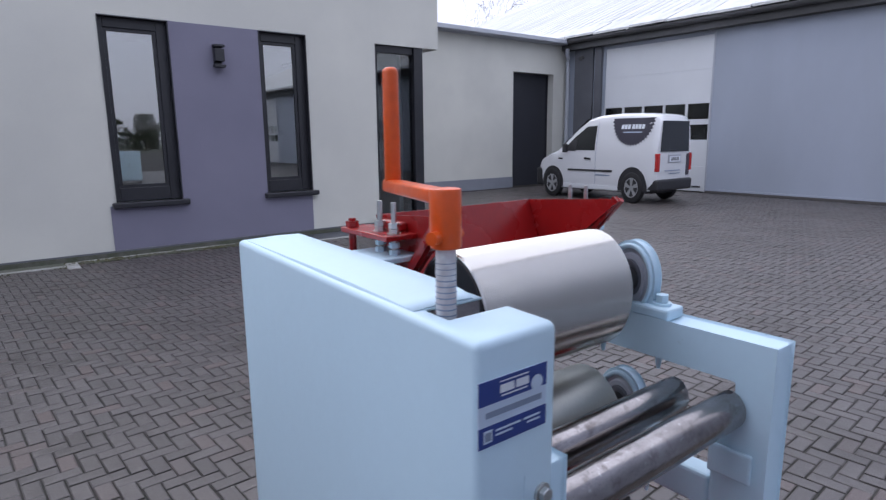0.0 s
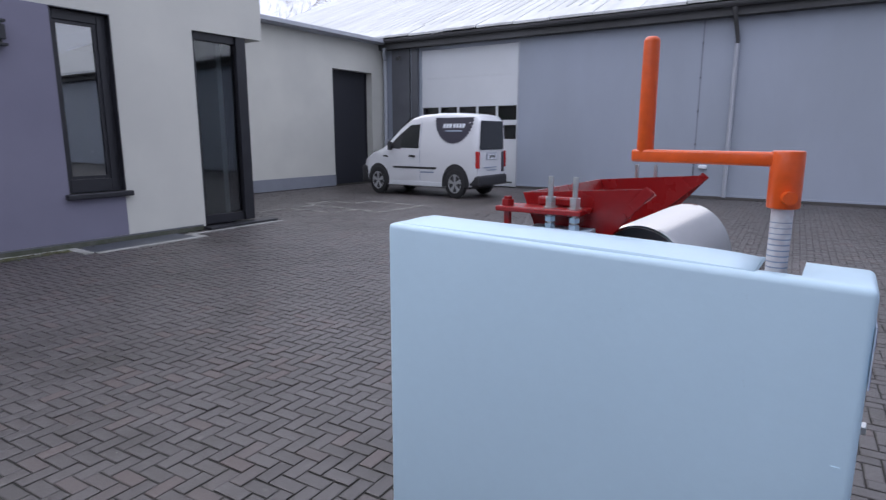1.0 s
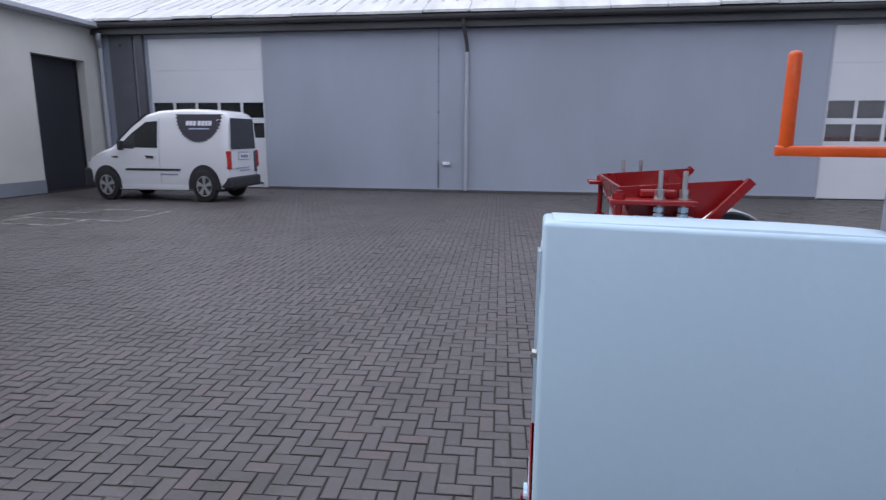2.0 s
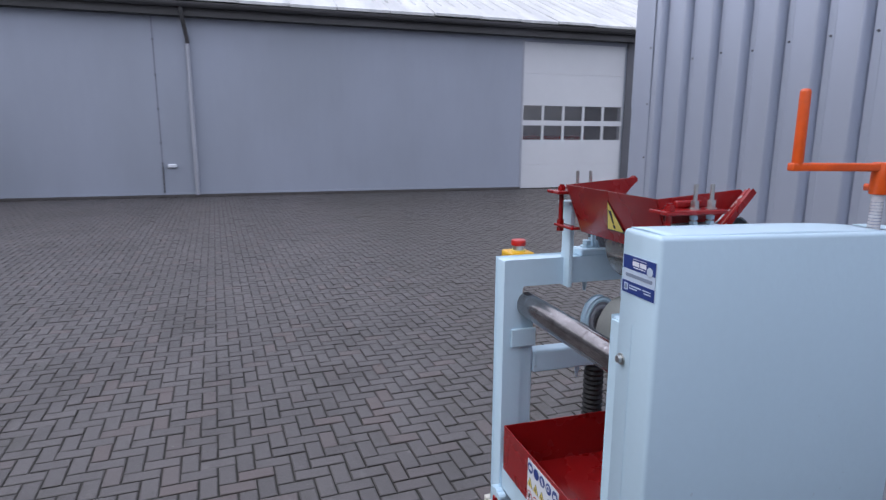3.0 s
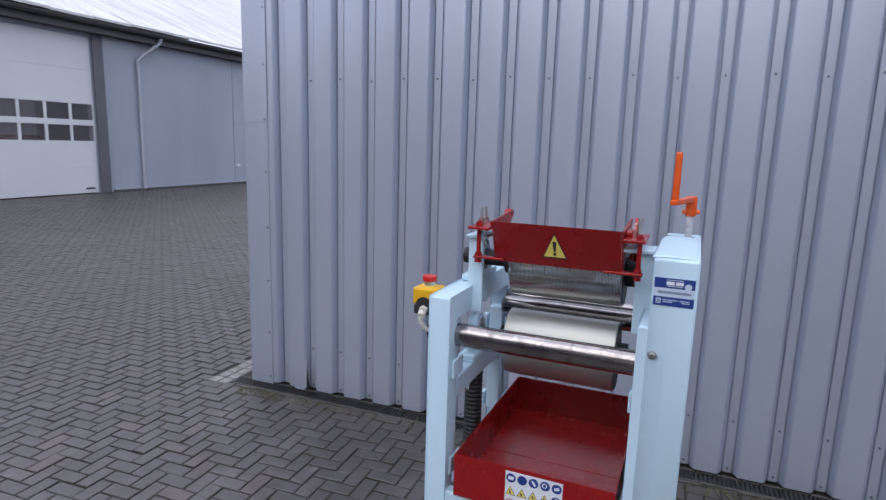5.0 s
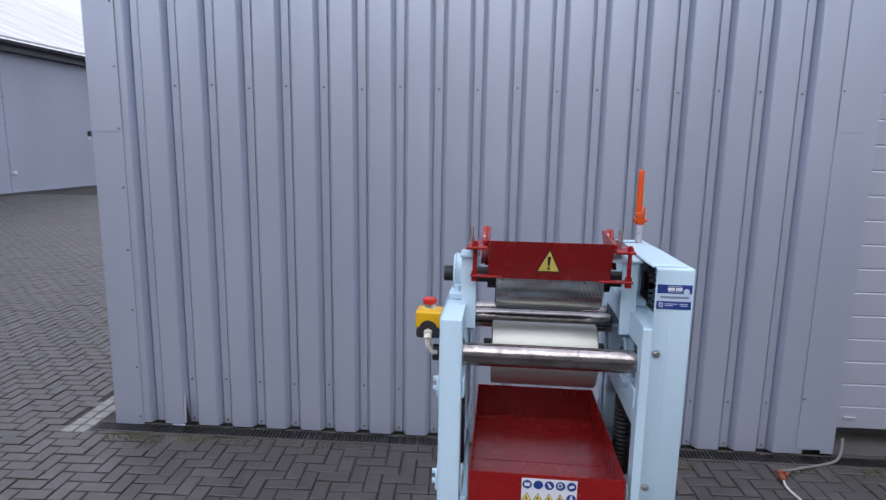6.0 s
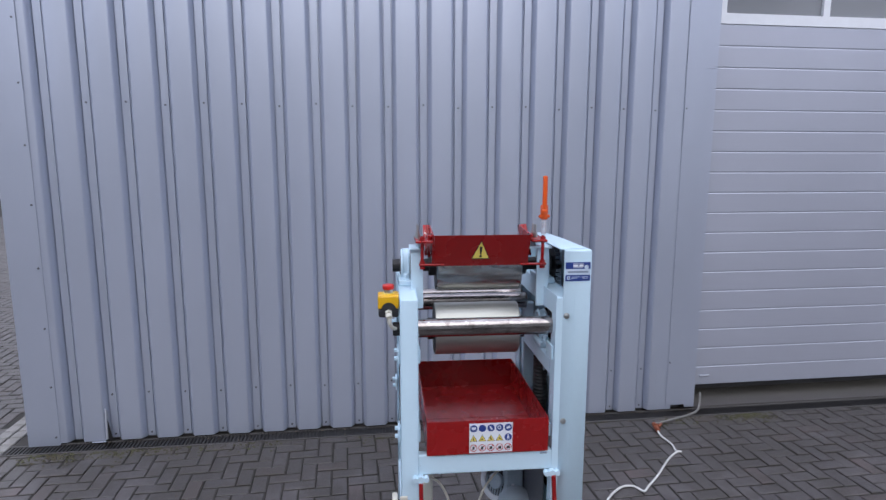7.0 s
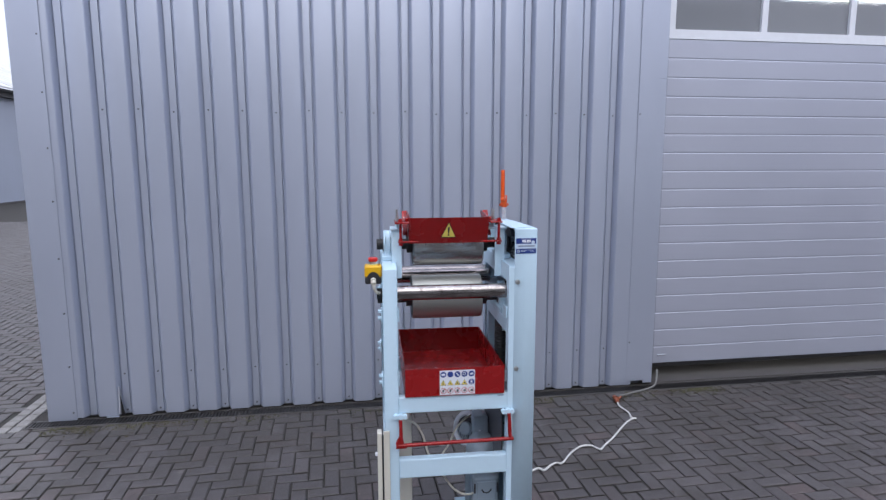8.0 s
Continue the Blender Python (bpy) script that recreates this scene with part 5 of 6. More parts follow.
# emergency stop on the side frame
es = part("emergency_stop", B((0.8235, 0.883, 0.838, 0.895, 1.168, 1.207)), YELLOW, mill, "yellow emergency stop box with red button", bevel=0.005)
part("lower_housing", B((0.825, 0.8815, 0.8395, 0.8935, 1.143, 1.1678)), PLASTIC, es, "black lower half", bevel=0.006)
part("button_stem", R((0.853, 0.866, 1.207), (0.853, 0.866, 1.219), 0.0125, 24), ZINC, es)
part("button_collar", R((0.853, 0.866, 1.207), (0.853, 0.866, 1.2095), 0.017, 24), SIGNYELLOW, es)
part("button", R((0.853, 0.866, 1.219), (0.853, 0.866, 1.2325), 0.0165, 28), STOPRED, es, "red mushroom button", smooth=True, bevel=0.003)
arch_pts = [(0.853 + 0.021 * math.cos(math.pi * k / 16), 0.8952, 1.165 + 0.022 * math.sin(math.pi * k / 16)) for k in range(17)]
part("gland_plate", extrude(arch_pts, (0, 0.0012, 0)), PLASTIC, es, "black rounded plate behind the gland")
gland = part("cable_gland", R((0.853, 0.890, 1.160), (0.853, 0.902, 1.155), 0.0105, 6), CREAM, es, "pale hexagonal cable gland", bevel=0.001)
part("gland_nut", R((0.853, 0.902, 1.155), (0.852, 0.911, 1.147), 0.0092, 12), CREAM, gland, bevel=0.0015)
for k in range(5):
    u = k / 4
    part("gland_rib", R((0.852 - 0.001 * u, 0.911 + 0.002 * u, 1.146 - 0.014 * u), (0.852 - 0.001 * u, 0.9115 + 0.002 * u, 1.1438 - 0.014 * u), 0.0075 - 0.0006 * k, 12), CREAM, gland)
part("stop_cable", tube([(0.850, 0.912, 1.132), (0.843, 0.907, 1.118), (0.834, 0.895, 1.112), (0.826, 0.885, 1.108)], 0.0055, 8), CREAM, es, smooth=True)
part("pipe_end_cap", R((LX1, 0.880, 1.107), (0.842, 0.880, 1.107), 0.019, 20), BLACK, mill)

# red guard rail between the front posts
gr = part("guard_rail", tube([(0.768, 0.943, 0.668), (0.767, 0.946, 0.60), (0.764, 0.946, 0.583)], 0.0065, 10), RED, mill, "red rod guard hung on pale bolts")
part("rail_rod", R((0.777, 0.946, 0.574), (0.365, 0.946, 0.578), 0.0068, 14), RED, gr, smooth=True)
part("rail_arm", R((0.382, 0.945, 0.672), (0.376, 0.946, 0.578), 0.0065, 12), RED, gr, smooth=True)
part("rail_corner", extrude([(0.784, 0.942, 0.566), (0.748, 0.942, 0.566), (0.757, 0.942, 0.578), (0.763, 0.942, 0.606), (0.774, 0.942, 0.606), (0.784, 0.942, 0.585)], (0, 0.009, 0)), RED, gr, "red gusset at the corner of the guard", bevel=0.001)
for xb in (0.768, 0.385):
    for dx in (-0.016, 0.0, 0.016):
        part("rail_bolt", R((xb + dx, FY1, 0.677), (xb + dx, 0.944, 0.677), 0.0105 if dx == 0 else 0.008, 10), BLUE, gr, "pale painted bolt")
    part("rail_lug", R((xb - 0.022, 0.938, 0.677), (xb + 0.022, 0.938, 0.677), 0.0055, 10), BLUE, gr)

# upright electric motor in the base
MX, MY = 0.425, 0.665
mot, seg, rings = bmesh.new(), 40, []
for z, r in ((0.10, 0.055), (0.36, 0.055), (0.362, 0.064), (0.40, 0.066), (0.425, 0.062), (0.445, 0.052), (0.458, 0.036), (0.464, 0.016)):
    rings.append([mot.verts.new((MX + r * math.cos(2 * math.pi * k / seg), MY + r * math.sin(2 * math.pi * k / seg), z)) for k in range(seg)])
for a, b in zip(rings, rings[1:]):
    for k in range(seg):
        mot.faces.new((a[k], a[(k + 1) % seg], b[(k + 1) % seg], b[k]))
mot.faces.new(rings[0][::-1])
mot.faces.new(rings[-1])
motor = part("motor", mot, MOTOR, mill, "grey-blue electric motor with domed end", smooth=True)
for k in range(28):
    a = 2 * math.pi * k / 28
    c, q = math.cos(a), math.sin(a)
    n = Vector((-q, c, 0)) * 0.0016
    p0, p1 = Vector((MX + 0.053 * c, MY + 0.053 * q, 0.12)), Vector((MX + 0.069 * c, MY + 0.069 * q, 0.12))
    part("cooling_fin", extrude([p0 + n, p1 + n, p1 - n, p0 - n], (0, 0, 0.238)), MOTOR, motor)
# gear housing behind it, its ribbed round flange turned a little towards the front
GA = Vector((0.72, 0.62, 0.30)).normalized()
GU = GA.cross(Vector((0, 0, 1))).normalized()
GV = GU.cross(GA)
GC = Vector((0.470, 0.575, 0.448))
gear = part("gear_housing", R(GC - GA * 0.075, GC, 0.066, 40), MOTOR, mill, "grey-blue gear housing with pale ribbed flange", smooth=True, bevel=0.006)
part("gear_case", B((0.392, 0.455, 0.55, 0.63, 0.37, 0.52)), MOTOR, gear, bevel=0.008)
rim, loops = bmesh.new(), []
for r, d in ((0.052, 0.000), (0.052, 0.009), (0.068, 0.012), (0.073, 0.006), (0.073, -0.004)):
    loops.append([rim.verts.new(GC + GA * d + (GU * math.cos(math.tau * k / 40) + GV * math.sin(math.tau * k / 40)) * r) for k in range(40)])
for p, q in zip(loops, loops[1:]):
    for k in range(40):
        rim.faces.new((p[k], p[(k + 1) % 40], q[(k + 1) % 40], q[k]))
part("flange_rim", rim, SIGNWHITE, gear, "pale worn rim", smooth=True)
# no real hollow here: a dark disc gives the shade between the ribs
part("flange_shade", R(GC, GC + GA * 0.002, 0.0518, 40), INK, gear, "dark disc painting the shade behind the ribs")
for k in range(9):
    u = -0.044 + 0.011 * k
    h = math.sqrt(0.050 ** 2 - u * u)
    part("flange_rib", R(GC + GA * 0.006 + GU * u - GV * h, GC + GA * 0.006 + GU * u + GV * h * 0.2, 0.0032, 8), MOTOR, gear)
part("shaft_cap", R(GC + GA * 0.002, GC + GA * 0.022, 0.028, 24), MOTOR, gear, smooth=True, bevel=0.005)
tb = part("terminal_box", B((0.375, 0.480, 0.728, 0.772, 0.13, 0.335)), MOTOR, motor, "cast terminal box", bevel=0.01)
part("box_lid", B((0.390, 0.466, 0.7722, 0.780, 0.15, 0.320)), MOTOR, tb, bevel=0.006)
for k in range(9):
    a = math.pi * (1.1 + 0.1 * k)
    part("lid_mark", R((0.428 + 0.018 * math.cos(a), 0.780, 0.292 + 0.018 * math.sin(a)), (0.428 + 0.018 * math.cos(a), 0.7812, 0.292 + 0.018 * math.sin(a)), 0.0032, 8), INK, tb)
for xb in (0.383, 0.473):
    part("lid_slot", B((xb - 0.003, xb + 0.003, 0.7725, 0.774, 0.27, 0.31)), INK, tb)
for xb in (0.40, 0.455):
    part("lifting_lug", B((xb - 0.012, xb + 0.012, 0.73, 0.742, 0.386, 0.402)), SIGNWHITE, motor, bevel=0.003)
part("motor_shelf", B((RX1, 0.52, 0.53, 0.83, 0.09, 0.112)), BLUE, mill)

# control box on the outside of the frame
ctl = part("control_box", B((0.806, 0.828, 0.9285, 0.936, 0.22, 0.624)), CREAM, mill, "narrow cream switch box edge beside the post", bevel=0.002)
part("cabinet_door", B((0.834, 0.850, 0.90, 0.938, 0.215, 0.620)), CREAM, ctl, bevel=0.003)
part("hinge_strip", B((0.8285, 0.8335, 0.905, 0.928, 0.22, 0.60)), PLASTIC, ctl)
part("lock", R((0.850, 0.925, 0.538), (0.858, 0.925, 0.538), 0.007, 12), SIGNWHITE, ctl)
part("inner_cabinet", B((0.715, 0.768, 0.62, 0.72, 0.16, 0.575)), CREAM, mill, "cream inner cabinet", bevel=0.006)
part("motor_cable", tube([(0.748, 0.72, 0.57), (0.754, 0.76, 0.590), (0.735, 0.78, 0.594), (0.705, 0.78, 0.576), (0.687, 0.78, 0.55), (0.673, 0.78, 0.517), (0.658, 0.78, 0.459), (0.635, 0.77, 0.405), (0.595, 0.76, 0.346), (0.562, 0.76, 0.296), (0.528, 0.77, 0.274), (0.501, 0.772, 0.267), (0.478, 0.765, 0.268)], 0.0042, 8), CREAM, mill, "pale motor cable", smooth=True)
part("second_cable", tube([(0.625, 0.70, 0.34), (0.612, 0.73, 0.39), (0.597, 0.74, 0.427), (0.57, 0.74, 0.468), (0.548, 0.73, 0.514), (0.51, 0.70, 0.542), (0.47, 0.64, 0.535)], 0.0036, 8), CREAM, mill, smooth=True)
part("flat_stay", B((0.404, 0.412, 0.592, 0.596, 0.455, 0.684)), SIGNWHITE, mill, "pale flat stay above the gear")

# power lead on the ground
lead = thing("power_cable", "white extension cable lying across the paving to the shed", "cable", (-0.4, -0.2, 0))
part("white_lead", tube([(0.34, 0.44, 0.03), (0.19, 0.27, 0.007), (0.048, 0.153, 0.007), (0.008, 0.169, 0.007), (-0.041, 0.124, 0.007), (-0.077, 0.105, 0.007), (-0.107, 0.109, 0.007), (-0.184, 0.014, 0.007), (-0.265, -0.053, 0.007), (-0.326, -0.054, 0.007), (-0.358, -0.009, 0.007), (-0.40, -0.05, 0.007), (-0.485, -0.135, 0.007), (-0.619, -0.288, 0.007), (-0.69, -0.351, 0.007), (-0.724, -0.360, 0.007), (-0.702, -0.375, 0.007), (-0.715, -0.447, 0.007), (-0.701, -0.545, 0.007), (-0.709, -0.60, 0.010)], 0.0055, 8), CABLE, lead, smooth=True)
plug = part("plug", R((-0.709, -0.60, 0.014), (-0.722, -0.685, 0.014), 0.0135, 12), PLUG, lead, "dirty orange rubber coupling", smooth=True, bevel=0.004)
part("plug_collar", R((-0.717, -0.645, 0.0165), (-0.719, -0.657, 0.0165), 0.0165, 12), PLUG, plug)
part("plug_flap", R((-0.738, -0.652, 0.011), (-0.772, -0.690, 0.010), 0.0095, 10, 0.007), PLUG, plug, smooth=True, bevel=0.002)
part("grey_lead", tube([(-0.722, -0.685, 0.016), (-0.785, -0.712, 0.008), (-0.882, -0.750, 0.008), (-0.981, -0.788, 0.008), (-1.07, -0.835, 0.012), (-1.105, -0.865, 0.05), (-1.12, -0.895, 0.11)], 0.007, 8), CABLEGREY, lead, smooth=True)

# ---- delivery van ----
S = 1.055
van = thing("delivery_van", "small white delivery van with dark saw blade decal, parked", "van", m=pose(11.96, 7.90, 0, 0, 0, 0) @ Matrix.Diagonal((0.77, 0.85, S, 1)))
HW = 0.895
ST = [(-0.66, 0.36, 1.66, 0.93, 0.86), (-0.62, 0.30, 1.74, 0.965, 0.85), (-0.45, 0.26, 1.80, 1.0, 0.84), (0.0, 0.24, 1.83, 1.0, 0.84), (0.6, 0.22, 1.84, 1.0, 0.84), (1.2, 0.22, 1.81, 1.0, 0.83), (1.55, 0.22, 1.74, 1.0, 0.82), (1.95, 0.22, 1.52, 1.0, 0.84), (2.35, 0.22, 1.22, 1.0, 0.90), (2.55, 0.22, 1.08, 1.0, 0.93), (2.95, 0.22, 0.98, 0.985, 0.93), (3.15, 0.24, 0.90, 0.95, 0.92), (3.28, 0.28, 0.74, 0.86, 0.92)]


def station(y):
    for a, b in zip(ST, ST[1:]):
        if a[0] <= y <= b[0]:
            t = (y - a[0]) / (b[0] - a[0])
            return [p + (q - p) * t for p, q in zip(a, b)]
    return list(ST[0] if y < ST[0][0] else ST[-1])


def half_width(y, z):
    _, zb, zt, w, tum = station(y)
    belt = min(0.98, zt - 0.06)
    if z <= belt:
        return HW * w * (0.985 + 0.015 * min(1, max(0, (z - zb) / 0.4)))
    t = (z - belt) / max(0.02, zt - 0.07 - belt)
    return HW * w * (1 - (1 - tum) * min(1, t) ** 1.3)


def on_side(y, z, lift=0.006):
    return (-half_width(y, z) - lift, y, z)


vb = bmesh.new()
rings = []
ys = [ST[0][0] + (ST[-1][0] - ST[0][0]) * k / 46 for k in range(47)]
for y in ys:
    _, zb, zt, w, tum = station(y)
    zs = [zb + (zt - 0.07 - zb) * k / 9 for k in range(10)]
    right = [(half_width(y, z) * (0.96 if k == 0 else 1), z) for k, z in enumerate(zs)]
    top = HW * w * tum
    right += [(top - 0.035, zt - 0.028), (top - 0.10, zt - 0.006), (top * 0.5, zt + 0.008)]
    ring = [(x, z) for x, z in right] + [(0, zt + 0.012)] + [(-x, z) for x, z in right[::-1]]
    rings.append([vb.verts.new((x, y, z)) for x, z in ring])
for a, b in zip(rings, rings[1:]):
    for k in range(len(a)):
        vb.faces.new((a[k], a[(k + 1) % len(a)], b[(k + 1) % len(a)], b[k]))
vb.faces.new(rings[0][::-1])
vb.faces.new(rings[-1])
body = part("body", vb, VAN, van, "white painted van body", smooth=True)


def side_patch(name, outline, mat, lift, parent, label=""):
    """A thin plate that follows the van's flank, over an outline of (y, z)."""
    bm = bmesh.new()
    cy, cz = sum(p[0] for p in outline) / len(outline), sum(p[1] for p in outline) / len(outline)
    n = len(outline)
    centre = bm.verts.new(on_side(cy, cz, lift))
    mid = [bm.verts.new(on_side((y + cy) / 2, (z + cz) / 2, lift)) for y, z in outline]
    rim = [bm.verts.new(on_side(y, z, lift)) for y, z in outline]
    base = [bm.verts.new(on_side(y, z, -0.02)) for y, z in outline]
    for k in range(n):
        j = (k + 1) % n
        bm.faces.new((centre, mid[k], mid[j]))
        bm.faces.new((mid[k], rim[k], rim[j], mid[j]))
        bm.faces.new((rim[k], base[k], base[j], rim[j]))
    return part(name, bm, mat, parent, label)


def line(points, n=6):
    out = []
    for a, b in zip(points, points[1:] + points[:1]):
        out += [(a[0] + (b[0] - a[0]) * k / n, a[1] + (b[1] - a[1]) * k / n) for k in range(n)]
    return out


side_patch("side_window", line([(1.22, 1.07), (1.22, 1.60), (1.55, 1.585), (1.95, 1.36), (2.34, 1.08)]), CARGLASS, 0.006, van, "dark cab window")
side_patch("window_edge", line([(1.86, 1.05), (1.86, 1.36), (2.00, 1.30), (2.34, 1.06)]), PLASTIC, 0.009, van)
saw = []
for k in range(49):
    a = math.pi * k / 48
    r = 0.63 - (0.055 if k % 2 else 0.0)
    saw.append((0.10 - r * math.cos(a), 1.735 - r * 0.92 * math.sin(a)))
side_patch("saw_decal", saw + line([saw[-1], saw[0]], 8)[1:8], DECAL, 0.007, van, "dark half saw blade decal")
for u in (0.36, 0.265, 0.17, 0.045, -0.05, -0.145, -0.24):
    side_patch("decal_print", line([(u, 1.515), (u - 0.012, 1.605), (u + 0.066, 1.605), (u + 0.078, 1.515)], 3), SIGNWHITE, 0.011, van)
side_patch("decal_print", line([(-0.18, 1.44), (-0.18, 1.46), (0.36, 1.46), (0.36, 1.44)]), LABELPALE, 0.011, van)
side_patch("rub_strip", line([(0.62, 0.62), (0.62, 0.66), (2.12, 0.66), (2.12, 0.62)]), PLASTIC, 0.016, van, "black rub strip")
side_patch("side_print", line([(0.70, 0.53), (0.70, 0.56), (1.16, 0.56), (1.16, 0.53)], 3), INKGREY, 0.007, van)
side_patch("door_handle", line([(1.34, 0.87), (1.34, 0.91), (1.54, 0.92), (1.54, 0.88)], 2), PLASTIC, 0.03, van, "black door handle")
side_patch("turn_lamp", line([(2.32, 0.86), (2.32, 0.90), (2.48, 0.90), (2.48, 0.87)], 2), PLASTIC, 0.012, van)
side_patch("door_gap", line([(1.17, 0.36), (1.17, 1.66), (1.18, 1.66), (1.18, 0.36)]), INKGREY, 0.003, van)
side_patch("sill", line([(0.40, 0.24), (0.40, 0.33), (2.28, 0.33), (2.28, 0.24)]), GATEWHITE, 0.008, van)


# the body has no wheel wells: a filled black plate paints their shade and trim
def arch(yc, outer, mat_ring):
    pts = [(yc + outer * math.cos(math.pi * k / 18), 0.315 + outer * math.sin(math.pi * k / 18)) for k in range(19)]
    side_patch("arch_plate", pts + line([(yc - outer, 0.315), (yc - outer, 0.24), (yc + outer, 0.24), (yc + outer, 0.315)], 2)[:7], mat_ring, 0.010, van, "black plate for the arch trim and the shade in the wheel well")


arch(0.0, 0.43, PLASTIC)
arch(2.68, 0.40, PLASTIC)
part("rear_bumper", B((-0.86, 0.86, -0.74, -0.40, 0.27, 0.50)), PLASTIC, van, "black rear bumper", bevel=0.05, segments=3)
part("front_bumper", B((-0.85, 0.85, 3.02, 3.36, 0.24, 0.66)), PLASTIC, van, "black front bumper", bevel=0.06, segments=3)
part("rear_window", extrude([(-0.70, -0.655, 1.06), (0.70, -0.655, 1.06), (0.64, -0.655, 1.66), (-0.64, -0.655, 1.66)], (0, -0.022, 0)), CARGLASS, van, "dark rear window", bevel=0.006)
for s in (-1, 1):
    part("tail_lamp", B((s * 0.80 - 0.055, s * 0.80 + 0.055, -0.70, -0.46, 0.66, 1.02)), TAIL, van, "red tail lamp", bevel=0.015)
    part("wing_mirror", B((s * 0.98 - 0.09, s * 0.98 + 0.07, 2.12, 2.22, 1.02, 1.22)), PLASTIC, van, "black wing mirror", bevel=0.03)
    part("head_lamp", B((s * 0.66 - 0.13, s * 0.66 + 0.13, 3.04, 3.24, 0.66, 0.82)), CARGLASS, van, "dark head lamp", bevel=0.03)
part("number_plate_recess", B((-0.32, 0.32, -0.68, -0.64, 0.83, 1.00)), PIPEGREY, van, bevel=0.01)
plate = part("number_plate", B((-0.26, 0.26, -0.69, -0.681, 0.85, 0.96)), SIGNWHITE, van, "white number plate")
for k in range(6):
    part("plate_bar", B((-0.2 + 0.07 * k, -0.16 + 0.07 * k, -0.6925, -0.6905, 0.87, 0.94)), INK, plate)
for k in range(2):
    part("door_print", B((-0.45 + 0.2 * k, 0.3, -0.678, -0.65, 0.66 - 0.06 * k, 0.68 - 0.06 * k)), INKGREY, van)
part("door_print", B((0.62, 0.76, -0.68, -0.64, 0.56, 1.0)), DECAL, van)
part("rear_wiper", R((-0.30, -0.685, 1.10), (0.05, -0.683, 1.06), 0.012, 8), PLASTIC, van)
part("underbody", B((-0.70, 0.70, -0.4, 3.1, 0.20, 0.34)), BLACK, van)
part("windscreen", extrude([(-0.70, 2.42, 1.20), (0.70, 2.42, 1.20), (0.62, 1.64, 1.735), (-0.62, 1.64, 1.735)], (0, 0.01, 0.012)), CARGLASS, van, "dark windscreen")


def wheel(s, y):
    xc = s * 0.826
    w = bmesh.new()
    seg, rings = 40, []
    for dx, r in ((-0.10, 0.20), (-0.10, 0.285), (-0.085, 0.312), (-0.05, 0.318), (0.05, 0.318), (0.085, 0.312), (0.10, 0.285), (0.10, 0.20)):
        rings.append([w.verts.new((xc + dx, y + r * math.cos(2 * math.pi * k / seg), 0.318 + r * math.sin(2 * math.pi * k / seg))) for k in range(seg)])
    for a, b in zip(rings, rings[1:] + rings[:1]):
        for k in range(seg):
            w.faces.new((a[k], a[(k + 1) % seg], b[(k + 1) % seg], b[k]))
    wh = part("wheel", w, TYRE, van, "black tyre on alloy rim", smooth=True)
    xo = xc + s * 0.090
    part("rim_barrel", R((xc - 0.08, y, 0.318), (xc + s * 0.03, y, 0.318), 0.205, 32), PLASTIC, wh)
    part("rim_edge", tube([(xo, y + 0.197 * math.cos(a), 0.318 + 0.197 * math.sin(a)) for a in (2 * math.pi * k / 16 for k in range(17))], 0.013, 8), ALLOY, wh, smooth=True)
    part("rim_hub", R((xc + s * 0.03, y, 0.318), (xo, y, 0.318), 0.055, 20), ALLOY, wh, smooth=True)
    for k in range(10):
        a = 2 * math.pi * (k // 2) / 5 + (0.13 if k % 2 else -0.13) + 0.3
        c, q = math.cos(a), math.sin(a)
        n = Vector((0, -q, c))
        p0, p1 = Vector((xo - s * 0.015, y + 0.03 * c, 0.318 + 0.03 * q)), Vector((xo - s * 0.01, y + 0.195 * c, 0.318 + 0.195 * q))
        part("spoke", extrude([p0 + n * 0.014, p1 + n * 0.017, p1 - n * 0.017, p0 - n * 0.014], (s * 0.02, 0, 0)), ALLOY, wh, bevel=0.004, segments=1)


for s in (-1, 1):
    for y in (0.0, 2.68):
        wheel(s, y)

# ---- trees far off ----
def far_tree(place, height, seed, bare=False):
    rnd = random.Random(seed)
    t = thing("tree", "bare dark tree far beyond the yard", "tree", place, group="far trees")
    x, y, z = place
    part("trunk", R((x, y, 0), (x + 0.2, y, height * 0.55), 0.22, 10, 0.08), BARK, t, smooth=True)
    for k in range(9):
        a, h = rnd.uniform(0, 6.28), height * rnd.uniform(0.25, 0.55)
        l = height * rnd.uniform(0.2, 0.35)
        part("limb", R((x + 0.1, y, h), (x + l * math.cos(a), y + l * math.sin(a), h + l * 0.9), 0.07, 6, 0.02), BARK, t)
    verts, faces = [], []
    for k in range(500 if bare else 2600):
        a, u = rnd.uniform(0, 6.28), rnd.random()
        r = height * 0.34 * math.sqrt(rnd.random()) * (1.05 - 0.55 * abs(u - 0.35))
        c = Vector((r * math.cos(a), r * math.sin(a), height * (0.28 + 0.72 * u)))
        q = Euler((rnd.uniform(0, 6), rnd.uniform(0, 6), rnd.uniform(0, 6))).to_matrix()
        s = height * (rnd.uniform(0.02, 0.04) if bare else rnd.uniform(0.010, 0.024))
        flat = 0.06 if bare else 1.0
        n = len(verts)
        verts += [c + q @ Vector((v[0], v[1] * flat, v[2] * flat)) * s for v in ((-1, -0.5, 0), (1, -0.4, 0.2), (0.8, 0.5, 0), (-0.7, 0.6, -0.2))]
        faces.append((n, n + 1, n + 2, n + 3))
    me = bpy.data.meshes.new("crown")
    me.from_pydata(verts, [], faces)
    me.materials.append(TWIG if bare else LEAF)
    ob = new("crown", me)
    ob.parent = t
    return t


